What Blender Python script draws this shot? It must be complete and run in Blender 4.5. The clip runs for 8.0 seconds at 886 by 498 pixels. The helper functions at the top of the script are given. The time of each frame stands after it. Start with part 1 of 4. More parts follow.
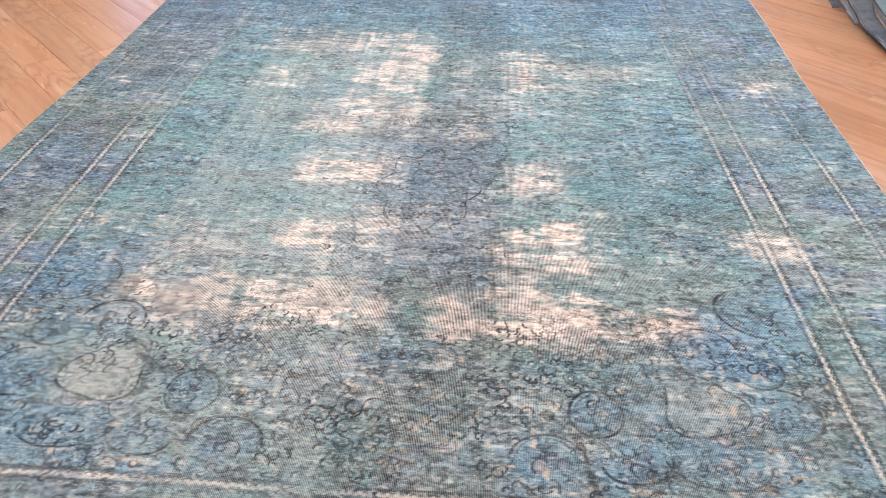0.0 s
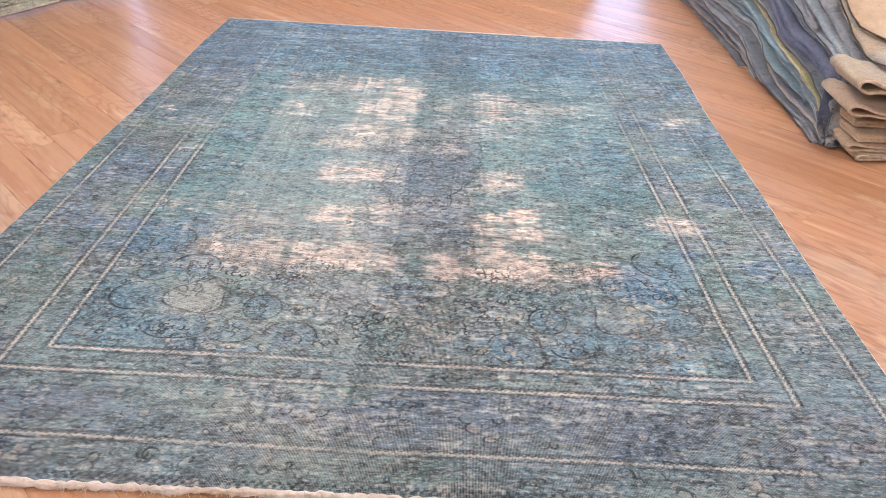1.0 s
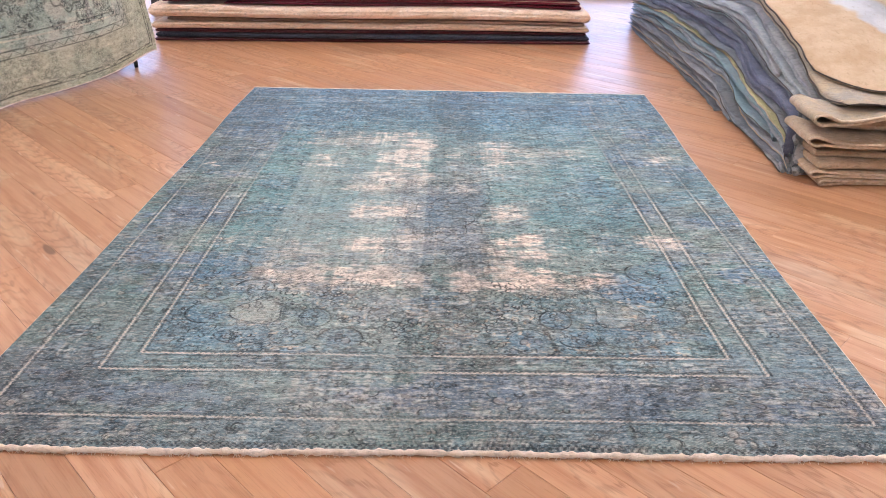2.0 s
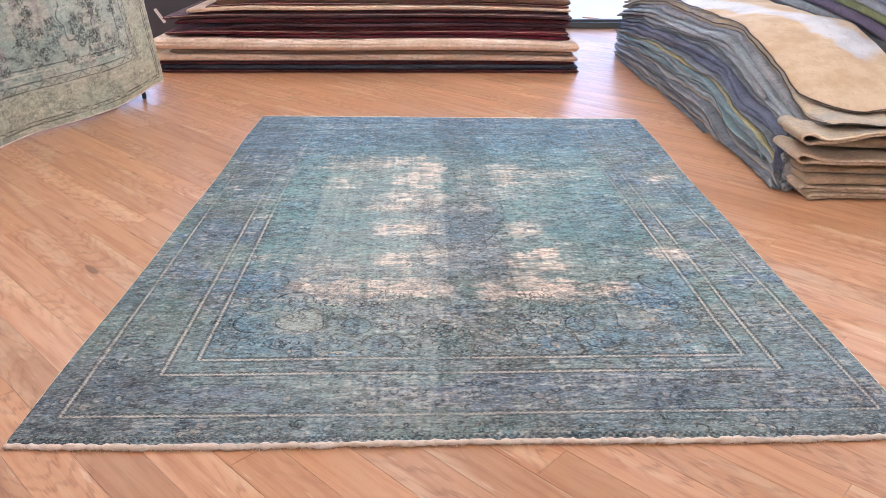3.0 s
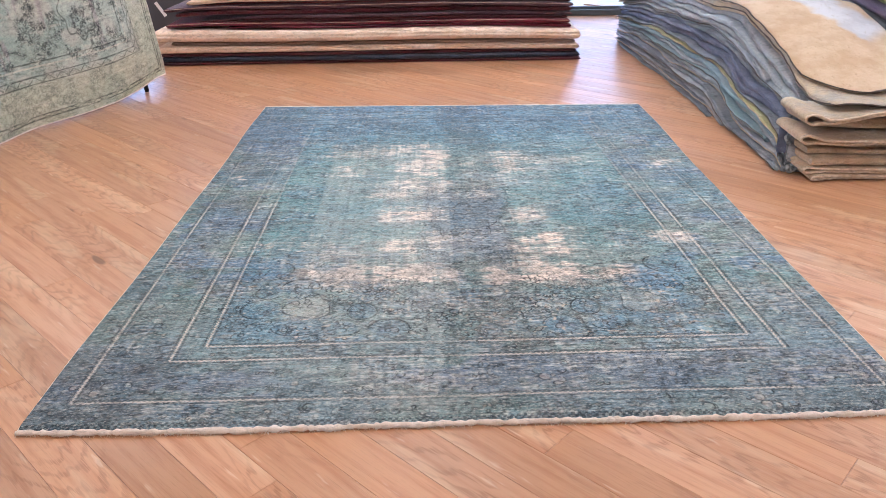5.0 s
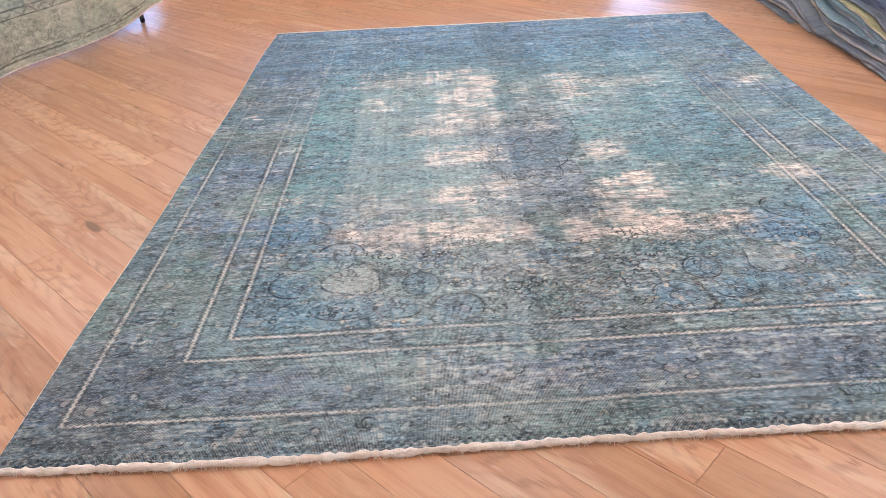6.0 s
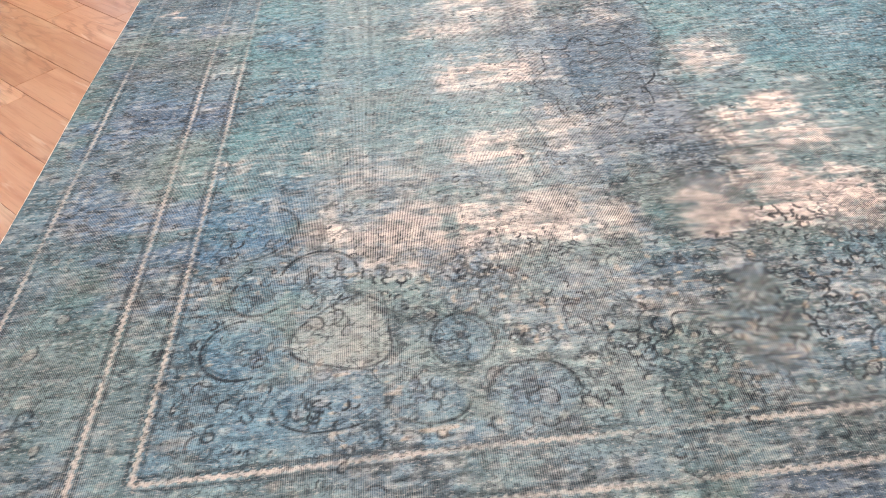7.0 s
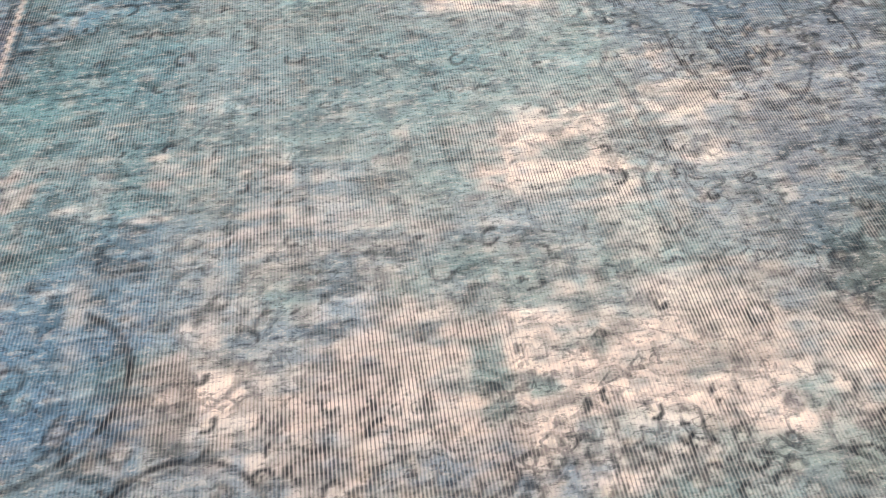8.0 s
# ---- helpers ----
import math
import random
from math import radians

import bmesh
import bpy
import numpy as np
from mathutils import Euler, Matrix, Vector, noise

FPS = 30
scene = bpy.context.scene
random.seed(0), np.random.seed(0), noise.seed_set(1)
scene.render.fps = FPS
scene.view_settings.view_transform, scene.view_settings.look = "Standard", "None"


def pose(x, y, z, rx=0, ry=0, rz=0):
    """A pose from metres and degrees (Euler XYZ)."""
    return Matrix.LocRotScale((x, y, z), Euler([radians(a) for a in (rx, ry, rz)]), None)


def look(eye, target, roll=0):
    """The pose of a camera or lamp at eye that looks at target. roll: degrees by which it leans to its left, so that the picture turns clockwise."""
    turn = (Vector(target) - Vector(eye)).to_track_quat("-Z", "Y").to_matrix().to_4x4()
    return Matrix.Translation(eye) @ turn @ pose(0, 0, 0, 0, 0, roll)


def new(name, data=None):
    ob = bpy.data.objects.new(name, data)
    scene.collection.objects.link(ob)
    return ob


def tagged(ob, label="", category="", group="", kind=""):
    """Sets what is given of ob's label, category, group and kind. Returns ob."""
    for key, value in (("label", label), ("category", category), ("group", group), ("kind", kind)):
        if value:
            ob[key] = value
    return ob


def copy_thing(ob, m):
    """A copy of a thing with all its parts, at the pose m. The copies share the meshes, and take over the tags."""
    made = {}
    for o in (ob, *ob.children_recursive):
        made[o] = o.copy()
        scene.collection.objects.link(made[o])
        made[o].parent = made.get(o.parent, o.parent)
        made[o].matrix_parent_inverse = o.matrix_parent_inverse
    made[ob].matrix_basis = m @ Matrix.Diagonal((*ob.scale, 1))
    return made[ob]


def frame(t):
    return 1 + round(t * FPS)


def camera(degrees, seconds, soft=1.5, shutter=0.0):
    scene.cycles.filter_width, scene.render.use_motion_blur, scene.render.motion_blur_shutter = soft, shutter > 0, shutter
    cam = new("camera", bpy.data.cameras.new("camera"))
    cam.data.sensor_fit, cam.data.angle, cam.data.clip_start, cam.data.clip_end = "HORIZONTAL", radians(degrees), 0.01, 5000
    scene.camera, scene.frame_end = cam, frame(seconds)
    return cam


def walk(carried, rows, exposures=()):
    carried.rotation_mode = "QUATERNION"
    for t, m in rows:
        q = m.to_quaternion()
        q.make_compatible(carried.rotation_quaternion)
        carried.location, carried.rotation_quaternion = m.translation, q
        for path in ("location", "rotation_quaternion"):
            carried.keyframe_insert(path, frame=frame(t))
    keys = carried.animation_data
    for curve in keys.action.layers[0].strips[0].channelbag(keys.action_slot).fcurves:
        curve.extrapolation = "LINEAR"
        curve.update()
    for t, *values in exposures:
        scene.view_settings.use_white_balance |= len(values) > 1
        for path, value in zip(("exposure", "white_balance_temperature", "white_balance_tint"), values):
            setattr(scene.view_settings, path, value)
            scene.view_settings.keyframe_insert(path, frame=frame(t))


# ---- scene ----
cam = camera(61.3, 8.0, soft=0.7)

PATH = [
    (0, (1.719, -0.277, 1.2), (1.624, 1.324, 0.004), 0.8),
    (0.5, (1.735, -0.647, 1.258), (1.709, 0.999, 0.122), 2.9),
    (1, (1.659, -1.01, 1.346), (1.657, 0.692, 0.295), 2.9),
    (1.5, (1.656, -1.272, 1.371), (1.644, 0.476, 0.399), 1.5),
    (2, (1.594, -1.459, 1.417), (1.583, 0.326, 0.513), 0.5),
    (2.2, (1.527, -1.516, 1.441), (1.517, 0.278, 0.559), 0.2),
    (3.3, (1.38, -1.692, 1.447), (1.447, 0.127, 0.617), 0.3),
    (3.5, (1.42, -1.699, 1.448), (1.472, 0.119, 0.618), -0.4),
    (4, (1.417, -1.715, 1.449), (1.47, 0.103, 0.616), -1.0),
    (4.2, (1.425, -1.719, 1.455), (1.468, 0.099, 0.624), -1.3),
    (5.3, (1.347, -1.639, 1.373), (1.387, 0.153, 0.486), -0.5),
    (5.5, (1.315, -1.518, 1.315), (1.351, 0.254, 0.388), -1.0),
    (6, (1.211, -1.113, 1.243), (1.204, 0.608, 0.224), -3.5),
    (6.5, (1.148, -0.619, 1.157), (1.142, 1.013, 0.0), -5.0),
    (7, (1.097, -0.101, 0.995), (1.123, 1.398, -0.33), -5.4),
    (7.5, (1.061, 0.414, 0.768), (1.118, 1.759, -0.711), -5.7),
    (8, (1.057, 0.776, 0.597), (1.212, 1.998, -0.978), -1.1),
]
walk(cam, [(t, look(eye, target, roll)) for t, eye, target, roll in PATH],
     exposures=[(0, 0.26, 6300, 10), (1.5, 0.12, 6450, 13), (3.3, 0.1, 6250, 10), (5.5, 0.1, 6100, 10), (7, 0.22, 6500, 11), (8, 0.06, 6500, 10)])

# ---- world and light ----
world = bpy.data.worlds.new("world")
scene.world = world
world.use_nodes = True
wn = world.node_tree
sky = wn.nodes.new("ShaderNodeTexSky")
sky.sky_type, sky.sun_disc, sky.sun_elevation, sky.sun_rotation = "NISHITA", False, radians(50), radians(90)
wn.links.new(sky.outputs[0], wn.nodes["Background"].inputs[0])
wn.nodes["Background"].inputs[1].default_value = 0.1
scene.view_settings.exposure = 0.0
sun = new("sun", bpy.data.lights.new("sun", "SUN"))
sun.data.energy, sun.data.angle, sun.data.color = 4.5, radians(0.5), (1.0, 0.95, 0.88)
sun.matrix_basis = look((40, 20, 48), (0, 20, 0))
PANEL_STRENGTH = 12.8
DAYLIGHT = 4.2


# ---- materials ----
def rgb(h):
    """Linear colour from an sRGB hex string."""
    c = [int(h[i:i + 2], 16) / 255 for i in (0, 2, 4)]
    return tuple(v / 12.92 if v <= 0.04045 else ((v + 0.055) / 1.055) ** 2.4 for v in c) + (1,)


class Mat:
    """A small builder for node materials."""

    def __init__(self, name, rough=0.6, metal=0.0):
        self.m = bpy.data.materials.new(name)
        self.m.use_nodes = True
        self.t = self.m.node_tree
        self.b = self.t.nodes["Principled BSDF"]
        self.b.inputs["Roughness"].default_value = rough
        self.b.inputs["Metallic"].default_value = metal

    def put(self, socket, value):
        if hasattr(value, "is_output"):
            self.t.links.new(value, socket)
        else:
            socket.default_value = value

    def node(self, kind, out=0, **inputs):
        n = self.t.nodes.new("ShaderNode" + kind)
        for k, v in inputs.items():
            self.put(n.inputs[k.replace("_", " ")], v)
        return n.outputs[out]

    def math(self, op, a, b=0.0, c=0.0, clamp=False):
        n = self.t.nodes.new("ShaderNodeMath")
        n.operation, n.use_clamp = op, clamp
        for s, v in zip(n.inputs, (a, b, c)):
            self.put(s, v)
        return n.outputs[0]

    def vec(self, op, a, b):
        n = self.t.nodes.new("ShaderNodeVectorMath")
        n.operation = op
        self.put(n.inputs[0], a)
        self.put(n.inputs[1], b)
        return n.outputs[0]

    def mix(self, f, a, b, blend="MIX"):
        n = self.t.nodes.new("ShaderNodeMix")
        n.data_type, n.blend_type = "RGBA", blend
        for s, v in ((n.inputs[0], f), (n.inputs[6], a), (n.inputs[7], b)):
            self.put(s, v)
        return n.outputs[2]

    def coords(self, scale=(1, 1, 1), shift=None):
        n = self.t.nodes.new("ShaderNodeTexCoord")
        v = self.vec("MULTIPLY", n.outputs["Object"], scale)
        return self.vec("ADD", v, shift) if shift is not None else v

    def noise(self, scale=(1, 1, 1), size=1.0, detail=4.0, rough=0.55, shift=None):
        return self.node("TexNoise", Vector=self.coords(scale, shift), Scale=size, Detail=detail, Roughness=rough)

    def ramp(self, f, lo, hi):
        n = self.t.nodes.new("ShaderNodeMapRange")
        n.interpolation_type = "SMOOTHSTEP"
        self.put(n.inputs[0], f)
        n.inputs[1].default_value, n.inputs[2].default_value = lo, hi
        return n.outputs[0]

    def random(self):
        return self.t.nodes.new("ShaderNodeObjectInfo").outputs["Random"]

    def bump(self, height, strength=0.3, distance=0.002):
        self.t.links.new(self.node("Bump", Strength=strength, Distance=distance, Height=height), self.b.inputs["Normal"])

    def color(self, c):
        self.put(self.b.inputs["Base Color"], c)
        return self


def plain(name, color, rough=0.6, metal=0.0, var=0.12, size=6.0):
    """A painted or plain surface with slight unevenness at two scales."""
    m = Mat(name, rough, metal)
    big, fine = m.noise(size=size), m.noise(size=size * 14, detail=2)
    dark = tuple(v * (1 - 2 * var) for v in color[:3]) + (1,)
    m.color(m.mix(m.math("MULTIPLY_ADD", big, 0.7, m.math("MULTIPLY", fine, 0.3)), dark, color))
    m.bump(fine, 0.08, 0.001)
    return m.m


def glow(name, color, strength):
    m = Mat(name)
    m.color((0.8, 0.8, 0.8, 1))
    m.b.inputs["Emission Color"].default_value = color
    m.b.inputs["Emission Strength"].default_value = strength
    return m.m


def oak():
    """Oiled hardwood plank: tone by plank, long grain, pale sapwood streaks, knots."""
    m = Mat("oiled_oak", 0.3)
    rnd = m.random()
    shift = m.node("CombineXYZ", X=m.math("MULTIPLY", rnd, 37.0), Y=m.math("MULTIPLY", rnd, 91.0))
    grain = m.noise((1.6, 26, 26), 1.0, 6, 0.62, shift)
    fine = m.noise((9, 240, 60), 1.0, 3, 0.6, shift)
    wave = m.noise((1.1, 6, 6), 1.0, 3, 0.55, shift)
    c = m.mix(rnd, rgb("d09a70"), rgb("dca883"))
    c = m.mix(m.math("MULTIPLY", m.ramp(grain, 0.42, 0.68), 0.8), c, rgb("bd8058"))
    # cathedral figure: bent rings cut lengthwise, in some planks only
    xyz = m.t.nodes.new("ShaderNodeSeparateXYZ")
    m.t.links.new(m.coords(), xyz.inputs[0])
    lift = m.math("MULTIPLY_ADD", m.math("POWER", m.math("ABSOLUTE", xyz.outputs[1]), 1.6), 26.0, m.math("MULTIPLY", xyz.outputs[0], 3.2))
    lift = m.math("ADD", lift, m.math("MULTIPLY", m.noise((1.3, 7, 7), 1.0, 4, 0.6, shift), 2.6))
    ring = m.math("MULTIPLY_ADD", m.math("SINE", m.math("MULTIPLY", lift, 17.0)), 0.5, 0.5)
    ring = m.math("MULTIPLY", m.ramp(ring, 0.55, 1.0), m.ramp(m.noise((0.9, 3, 3), 1.0, 2, 0.5, shift), 0.46, 0.6))
    c = m.mix(m.math("MULTIPLY", m.math("MULTIPLY", ring, m.ramp(fine, 0.3, 0.55)), 0.55), c, rgb("9a6642"))
    c = m.mix(m.math("MULTIPLY", m.ramp(fine, 0.5, 0.8), 0.42), c, rgb("8f5f3b"))
    sap = m.ramp(wave, 0.54, 0.68)
    c = m.mix(m.math("MULTIPLY", sap, 0.4), c, rgb("f3d2ae"))
    flake = m.ramp(m.noise((5, 34, 34), 1.0, 3, 0.5, shift), 0.64, 0.72)
    c = m.mix(m.math("MULTIPLY", flake, 0.35), c, rgb("f6dcc0"))
    knot = m.ramp(m.noise((3.4, 12, 12), 1.0, 0, 0.4, shift), 0.8, 0.86)
    c = m.mix(m.math("MULTIPLY", knot, 0.7), c, rgb("5f3a22"))
    tone = m.math("MULTIPLY_ADD", m.math("FRACT", m.math("MULTIPLY", rnd, 7.31)), 0.17, 0.69)
    c = m.mix(1.0, c, m.node("CombineXYZ", X=tone, Y=tone, Z=tone), "MULTIPLY")
    m.color(c)
    m.put(m.b.inputs["Roughness"], m.math("MULTIPLY_ADD", m.noise(size=3.0), 0.1, 0.27))
    m.bump(m.math("ADD", fine, m.math("MULTIPLY", grain, 0.6)), 0.06, 0.001)
    return m.m


def woven(name, pitch, across=0.35, grit=0.95, ink=0.6):
    """Worn hand-knotted pile: dye and wear come with the mesh; warps, weft streaks and specks on top."""
    m = Mat(name, 0.92)
    m.b.inputs["Specular IOR Level"].default_value = 0.1
    m.b.inputs["Sheen Weight"].default_value = 0.06
    m.b.inputs["Sheen Roughness"].default_value = 0.4
    att = m.t.nodes.new("ShaderNodeAttribute")
    att.attribute_name = "dye"
    dye, worn = att.outputs["Color"], att.outputs["Alpha"]
    xyz = m.t.nodes.new("ShaderNodeSeparateXYZ")
    tc = m.t.nodes.new("ShaderNodeTexCoord")
    m.t.links.new(tc.outputs["UV"], xyz.inputs[0])
    uv = tc.outputs["UV"]

    def tex(sx, sy, detail, rough=0.6):
        return m.node("TexNoise", Vector=m.vec("MULTIPLY", uv, (sx, sy, 1)), Scale=1.0, Detail=detail, Roughness=rough)

    u = m.math("ADD", xyz.outputs[0], m.math("MULTIPLY", tex(9, 3, 3.0), 0.006))
    warp = m.math("MULTIPLY_ADD", m.math("SINE", m.math("MULTIPLY", u, 2 * math.pi / pitch)), 0.5, 0.5)
    specks = tex(75, 150, 5.0, 0.72)
    weft = tex(44, 340, 4.0, 0.65)
    knots = tex(230, 240, 2.0)
    area = m.ramp(tex(7, 6, 3.0), 0.42, 0.6)
    dark = m.mix(1.0, dye, (0.22, 0.25, 0.27, 1), "MULTIPLY")
    pale = m.mix(0.62, dye, rgb("dcd6cc"))
    c = m.mix(m.math("MULTIPLY", m.ramp(specks, 0.52, 0.66), 0.8 * grit), dye, pale)
    c = m.mix(m.math("MULTIPLY", m.ramp(specks, 0.48, 0.35), 0.8 * grit), c, dark)
    c = m.mix(m.math("MULTIPLY", m.ramp(weft, 0.55, 0.72), 0.55), c, pale)
    c = m.mix(m.math("MULTIPLY", m.ramp(weft, 0.45, 0.3), 0.6), c, dark)
    c = m.mix(m.math("MULTIPLY", m.ramp(knots, 0.55, 0.7), 0.45), c, dark)
    # drawn outlines of leaves and petals, where the design has them
    drawn = m.t.nodes.new("ShaderNodeAttribute")
    drawn.attribute_name = "drawn"

    def outline(size, level, width, seed):
        n = m.t.nodes.new("ShaderNodeTexNoise")
        m.t.links.new(m.vec("ADD", m.vec("MULTIPLY", uv, (size, size * 1.15, 1)), (seed, seed, 0)), n.inputs["Vector"])
        n.inputs["Scale"].default_value, n.inputs["Detail"].default_value, n.inputs["Distortion"].default_value = 1.0, 1.0, 0.5
        return m.ramp(m.math("ABSOLUTE", m.math("SUBTRACT", n.outputs[0], level)), width, width * 0.45)

    curls = m.math("MAXIMUM", outline(36, 0.62, 0.05, 3.1), outline(33, 0.38, 0.05, 9.7))
    curls = m.math("MAXIMUM", curls, m.math("MULTIPLY", outline(55, 0.66, 0.045, 7.9), 0.85))
    clusters = m.ramp(tex(11, 14, 2.0), 0.40, 0.52)
    curls = m.math("MAXIMUM", m.math("MULTIPLY", curls, clusters), m.math("MULTIPLY", outline(14, 0.6, 0.026, 5.3), 0.8))
    worn_ink = m.math("MULTIPLY_ADD", m.ramp(tex(70, 95, 3.0), 0.40, 0.52), 0.7, 0.3)
    curls = m.math("MULTIPLY", m.math("MULTIPLY", curls, drawn.outputs["Fac"]), worn_ink)
    c = m.mix(m.math("MULTIPLY", curls, ink), c, rgb("212c35"))
    knotted = m.t.nodes.new("ShaderNodeAttribute")
    knotted.attribute_name = "outlines"
    c = m.mix(m.math("MULTIPLY", knotted.outputs["Fac"], 0.92, clamp=True), c, rgb("1b252c"))
    bare = m.math("MULTIPLY", m.math("MULTIPLY_ADD", worn, 0.7, 0.3), m.math("MULTIPLY_ADD", area, 0.85, 0.15), clamp=True)
    amount = m.math("MULTIPLY", bare, across)
    c = m.mix(m.math("MULTIPLY", m.ramp(warp, 0.5, 0.9), amount), c, m.mix(0.65, dye, rgb("e6ddd2")))
    c = m.mix(m.math("MULTIPLY", m.ramp(warp, 0.42, 0.08), m.math("MULTIPLY", amount, 0.95), clamp=True), c, m.mix(0.7, dark, rgb("32363a")))
    m.color(c)
    m.bump(m.math("ADD", m.math("MULTIPLY", warp, 0.6), m.math("ADD", weft, specks)), 0.4, 0.002)
    return m.m


def wool(name, color, second, third=None, size=5.0):
    """Woven wool of a folded rug: mottled, with fine weave relief."""
    m = Mat(name, 0.95)
    m.b.inputs["Specular IOR Level"].default_value = 0.15
    m.b.inputs["Sheen Weight"].default_value = 0.15
    big = m.noise((1, 1, 1), size, 5, 0.65)
    fine = m.noise((30, 110, 60), 1.0, 5, 0.7)
    weave = m.noise((260, 60, 260), 1.0, 2, 0.6)
    c = m.mix(m.ramp(big, 0.35, 0.65), color, second)
    if third:
        c = m.mix(m.math("MULTIPLY", m.ramp(m.noise((1, 1, 1), size * 3.7, 4, 0.7, (3, 7, 1)), 0.54, 0.68), 0.65), c, third)
    low = m.mix(0.4, c, (0.02, 0.02, 0.02, 1))
    c = m.mix(m.math("MULTIPLY", m.ramp(fine, 0.48, 0.66), 0.7), c, low)
    c = m.mix(m.math("MULTIPLY", m.ramp(weave, 0.52, 0.75), 0.3), c, m.mix(0.5, c, (0.8, 0.76, 0.7, 1)))
    m.color(c)
    m.bump(m.math("ADD", m.math("MULTIPLY", big, 2.0), m.math("ADD", fine, weave)), 0.6, 0.006)
    return m.m


OAK = oak()
CORD = wool("cream_cotton_cord", rgb("eee2d6"), rgb("dccbb9"), size=20)
WALL = plain("white_plaster", (0.78, 0.76, 0.72, 1), 0.8, var=0.04)
CEIL = plain("ceiling_paint", (0.8, 0.79, 0.77, 1), 0.85, var=0.03)
FRAME = plain("anthracite_aluminium", rgb("4b5155"), 0.4, 0.3)
PANELGREY = plain("dark_grey_laminate", rgb("46454b"), 0.5)
WHITE = plain("white_card", (0.75, 0.73, 0.72, 1), 0.5, var=0.05)
STEEL = plain("black_steel", rgb("25262a"), 0.45, 0.6)
RUBBER = plain("black_rubber", rgb("141416"), 0.7)
LAMP = glow("added_lamp_diffuser", (1.0, 0.975, 0.985, 1), PANEL_STRENGTH)
OUTSIDE = glow("bright_daylight", (0.38, 0.56, 1.0, 1), DAYLIGHT)
SUBFLOOR = plain("dark_subfloor", rgb("5a3d28"), 0.9)
GRASS = plain("outside_paving", (0.6, 0.62, 0.6, 1), 0.9)


# ---- mesh helpers ----
def mesh_of(name, verts, faces, mat, smooth=False):
    me = bpy.data.meshes.new(name)
    me.from_pydata(verts, [], faces)
    me.materials.append(mat)
    if smooth:
        me.polygons.foreach_set("use_smooth", [True] * len(me.polygons))
    me.update()
    return me


def part(name, bm, material, parent, label=""):
    """One bmesh, or ready mesh, as one mesh object under a thing or a part."""
    if isinstance(bm, bpy.types.Mesh):
        me = bm
    else:
        me = bpy.data.meshes.new(name)
        bm.to_mesh(me)
        bm.free()
        me.materials.append(material)
    ob = new(name, me)
    ob.parent = parent
    if label:
        ob["label"] = label
    return ob


def box(size, at=(0, 0, 0), bevel=0.0):
    bm = bmesh.new()
    bmesh.ops.create_cube(bm, size=1, matrix=Matrix.Translation(at) @ Matrix.Diagonal((*size, 1)))
    if bevel:
        bmesh.ops.bevel(bm, geom=bm.edges[:], offset=bevel, segments=2, affect="EDGES", profile=0.5)
    return bm


def structure(name, bm, material, label, category):
    return tagged(part(name, bm, material, None), label, category, kind="structure")


def tube(points, radius, sides=8, wobble=0.0, seed=1):
    """A round cord along a line of points, closed at its ends."""
    rnd = random.Random(seed)
    verts, faces = [], []
    n = len(points)
    for i, p in enumerate(points):
        a, b = Vector(points[max(i - 1, 0)]), Vector(points[min(i + 1, n - 1)])
        d = (b - a).normalized()
        side = d.cross(Vector((0, 0, 1)))
        side = side.normalized() if side.length > 1e-4 else Vector((1, 0, 0))
        up = side.cross(d)
        r = radius * (1 + rnd.uniform(-wobble, wobble))
        for k in range(sides):
            t = 2 * math.pi * k / sides
            verts.append(tuple(Vector(p) + side * r * math.cos(t) + up * r * math.sin(t)))
    for i in range(n - 1):
        for k in range(sides):
            a, b = i * sides + k, i * sides + (k + 1) % sides
            faces.append((a, b, b + sides, a + sides))
    faces.append(tuple(range(sides))[::-1])
    faces.append(tuple((n - 1) * sides + k for k in range(sides)))
    return verts, faces


# ---- structure: room ----
X0, X1, Y0, Y1, H = -6.5, 8.0, -5.0, 8.4, 3.1
structure("subfloor", box((X1 - X0, Y1 - Y0, 0.1), ((X0 + X1) / 2, (Y0 + Y1) / 2, -0.072)), SUBFLOOR, "dark subfloor beneath the oak planks", "floor")
structure("ceiling", box((X1 - X0, Y1 - Y0, 0.12), ((X0 + X1) / 2, (Y0 + Y1) / 2, H + 0.06)), CEIL, "plain white painted ceiling of the showroom", "ceiling")
structure("wall_west", box((0.2, Y1 - Y0, H), (X0 - 0.1, (Y0 + Y1) / 2, H / 2)), WALL, "plain white plastered side wall", "wall")
structure("wall_east", box((0.2, Y1 - Y0, H), (X1 + 0.1, (Y0 + Y1) / 2, H / 2)), WALL, "plain white plastered side wall", "wall")
structure("wall_south", box((X1 - X0 + 0.4, 0.2, H), ((X0 + X1) / 2, Y0 - 0.1, H / 2)), WALL, "plain white plastered wall behind the viewer", "wall")
structure("wall_north", box((X1 - X0 + 0.4, 0.25, 0.42), ((X0 + X1) / 2, Y1 + 0.125, H - 0.21)), WALL, "white plastered lintel above the shop windows", "wall")
structure("ground", box((60, 40, 0.1), (0, Y1 + 20.3, -0.1)), GRASS, "pale paved ground outside the shop window", "ground")
structure("backdrop", box((70, 0.1, 22), (0, Y1 + 12, 9)), OUTSIDE, "bright hazy daylight outside the shop window", "sky")

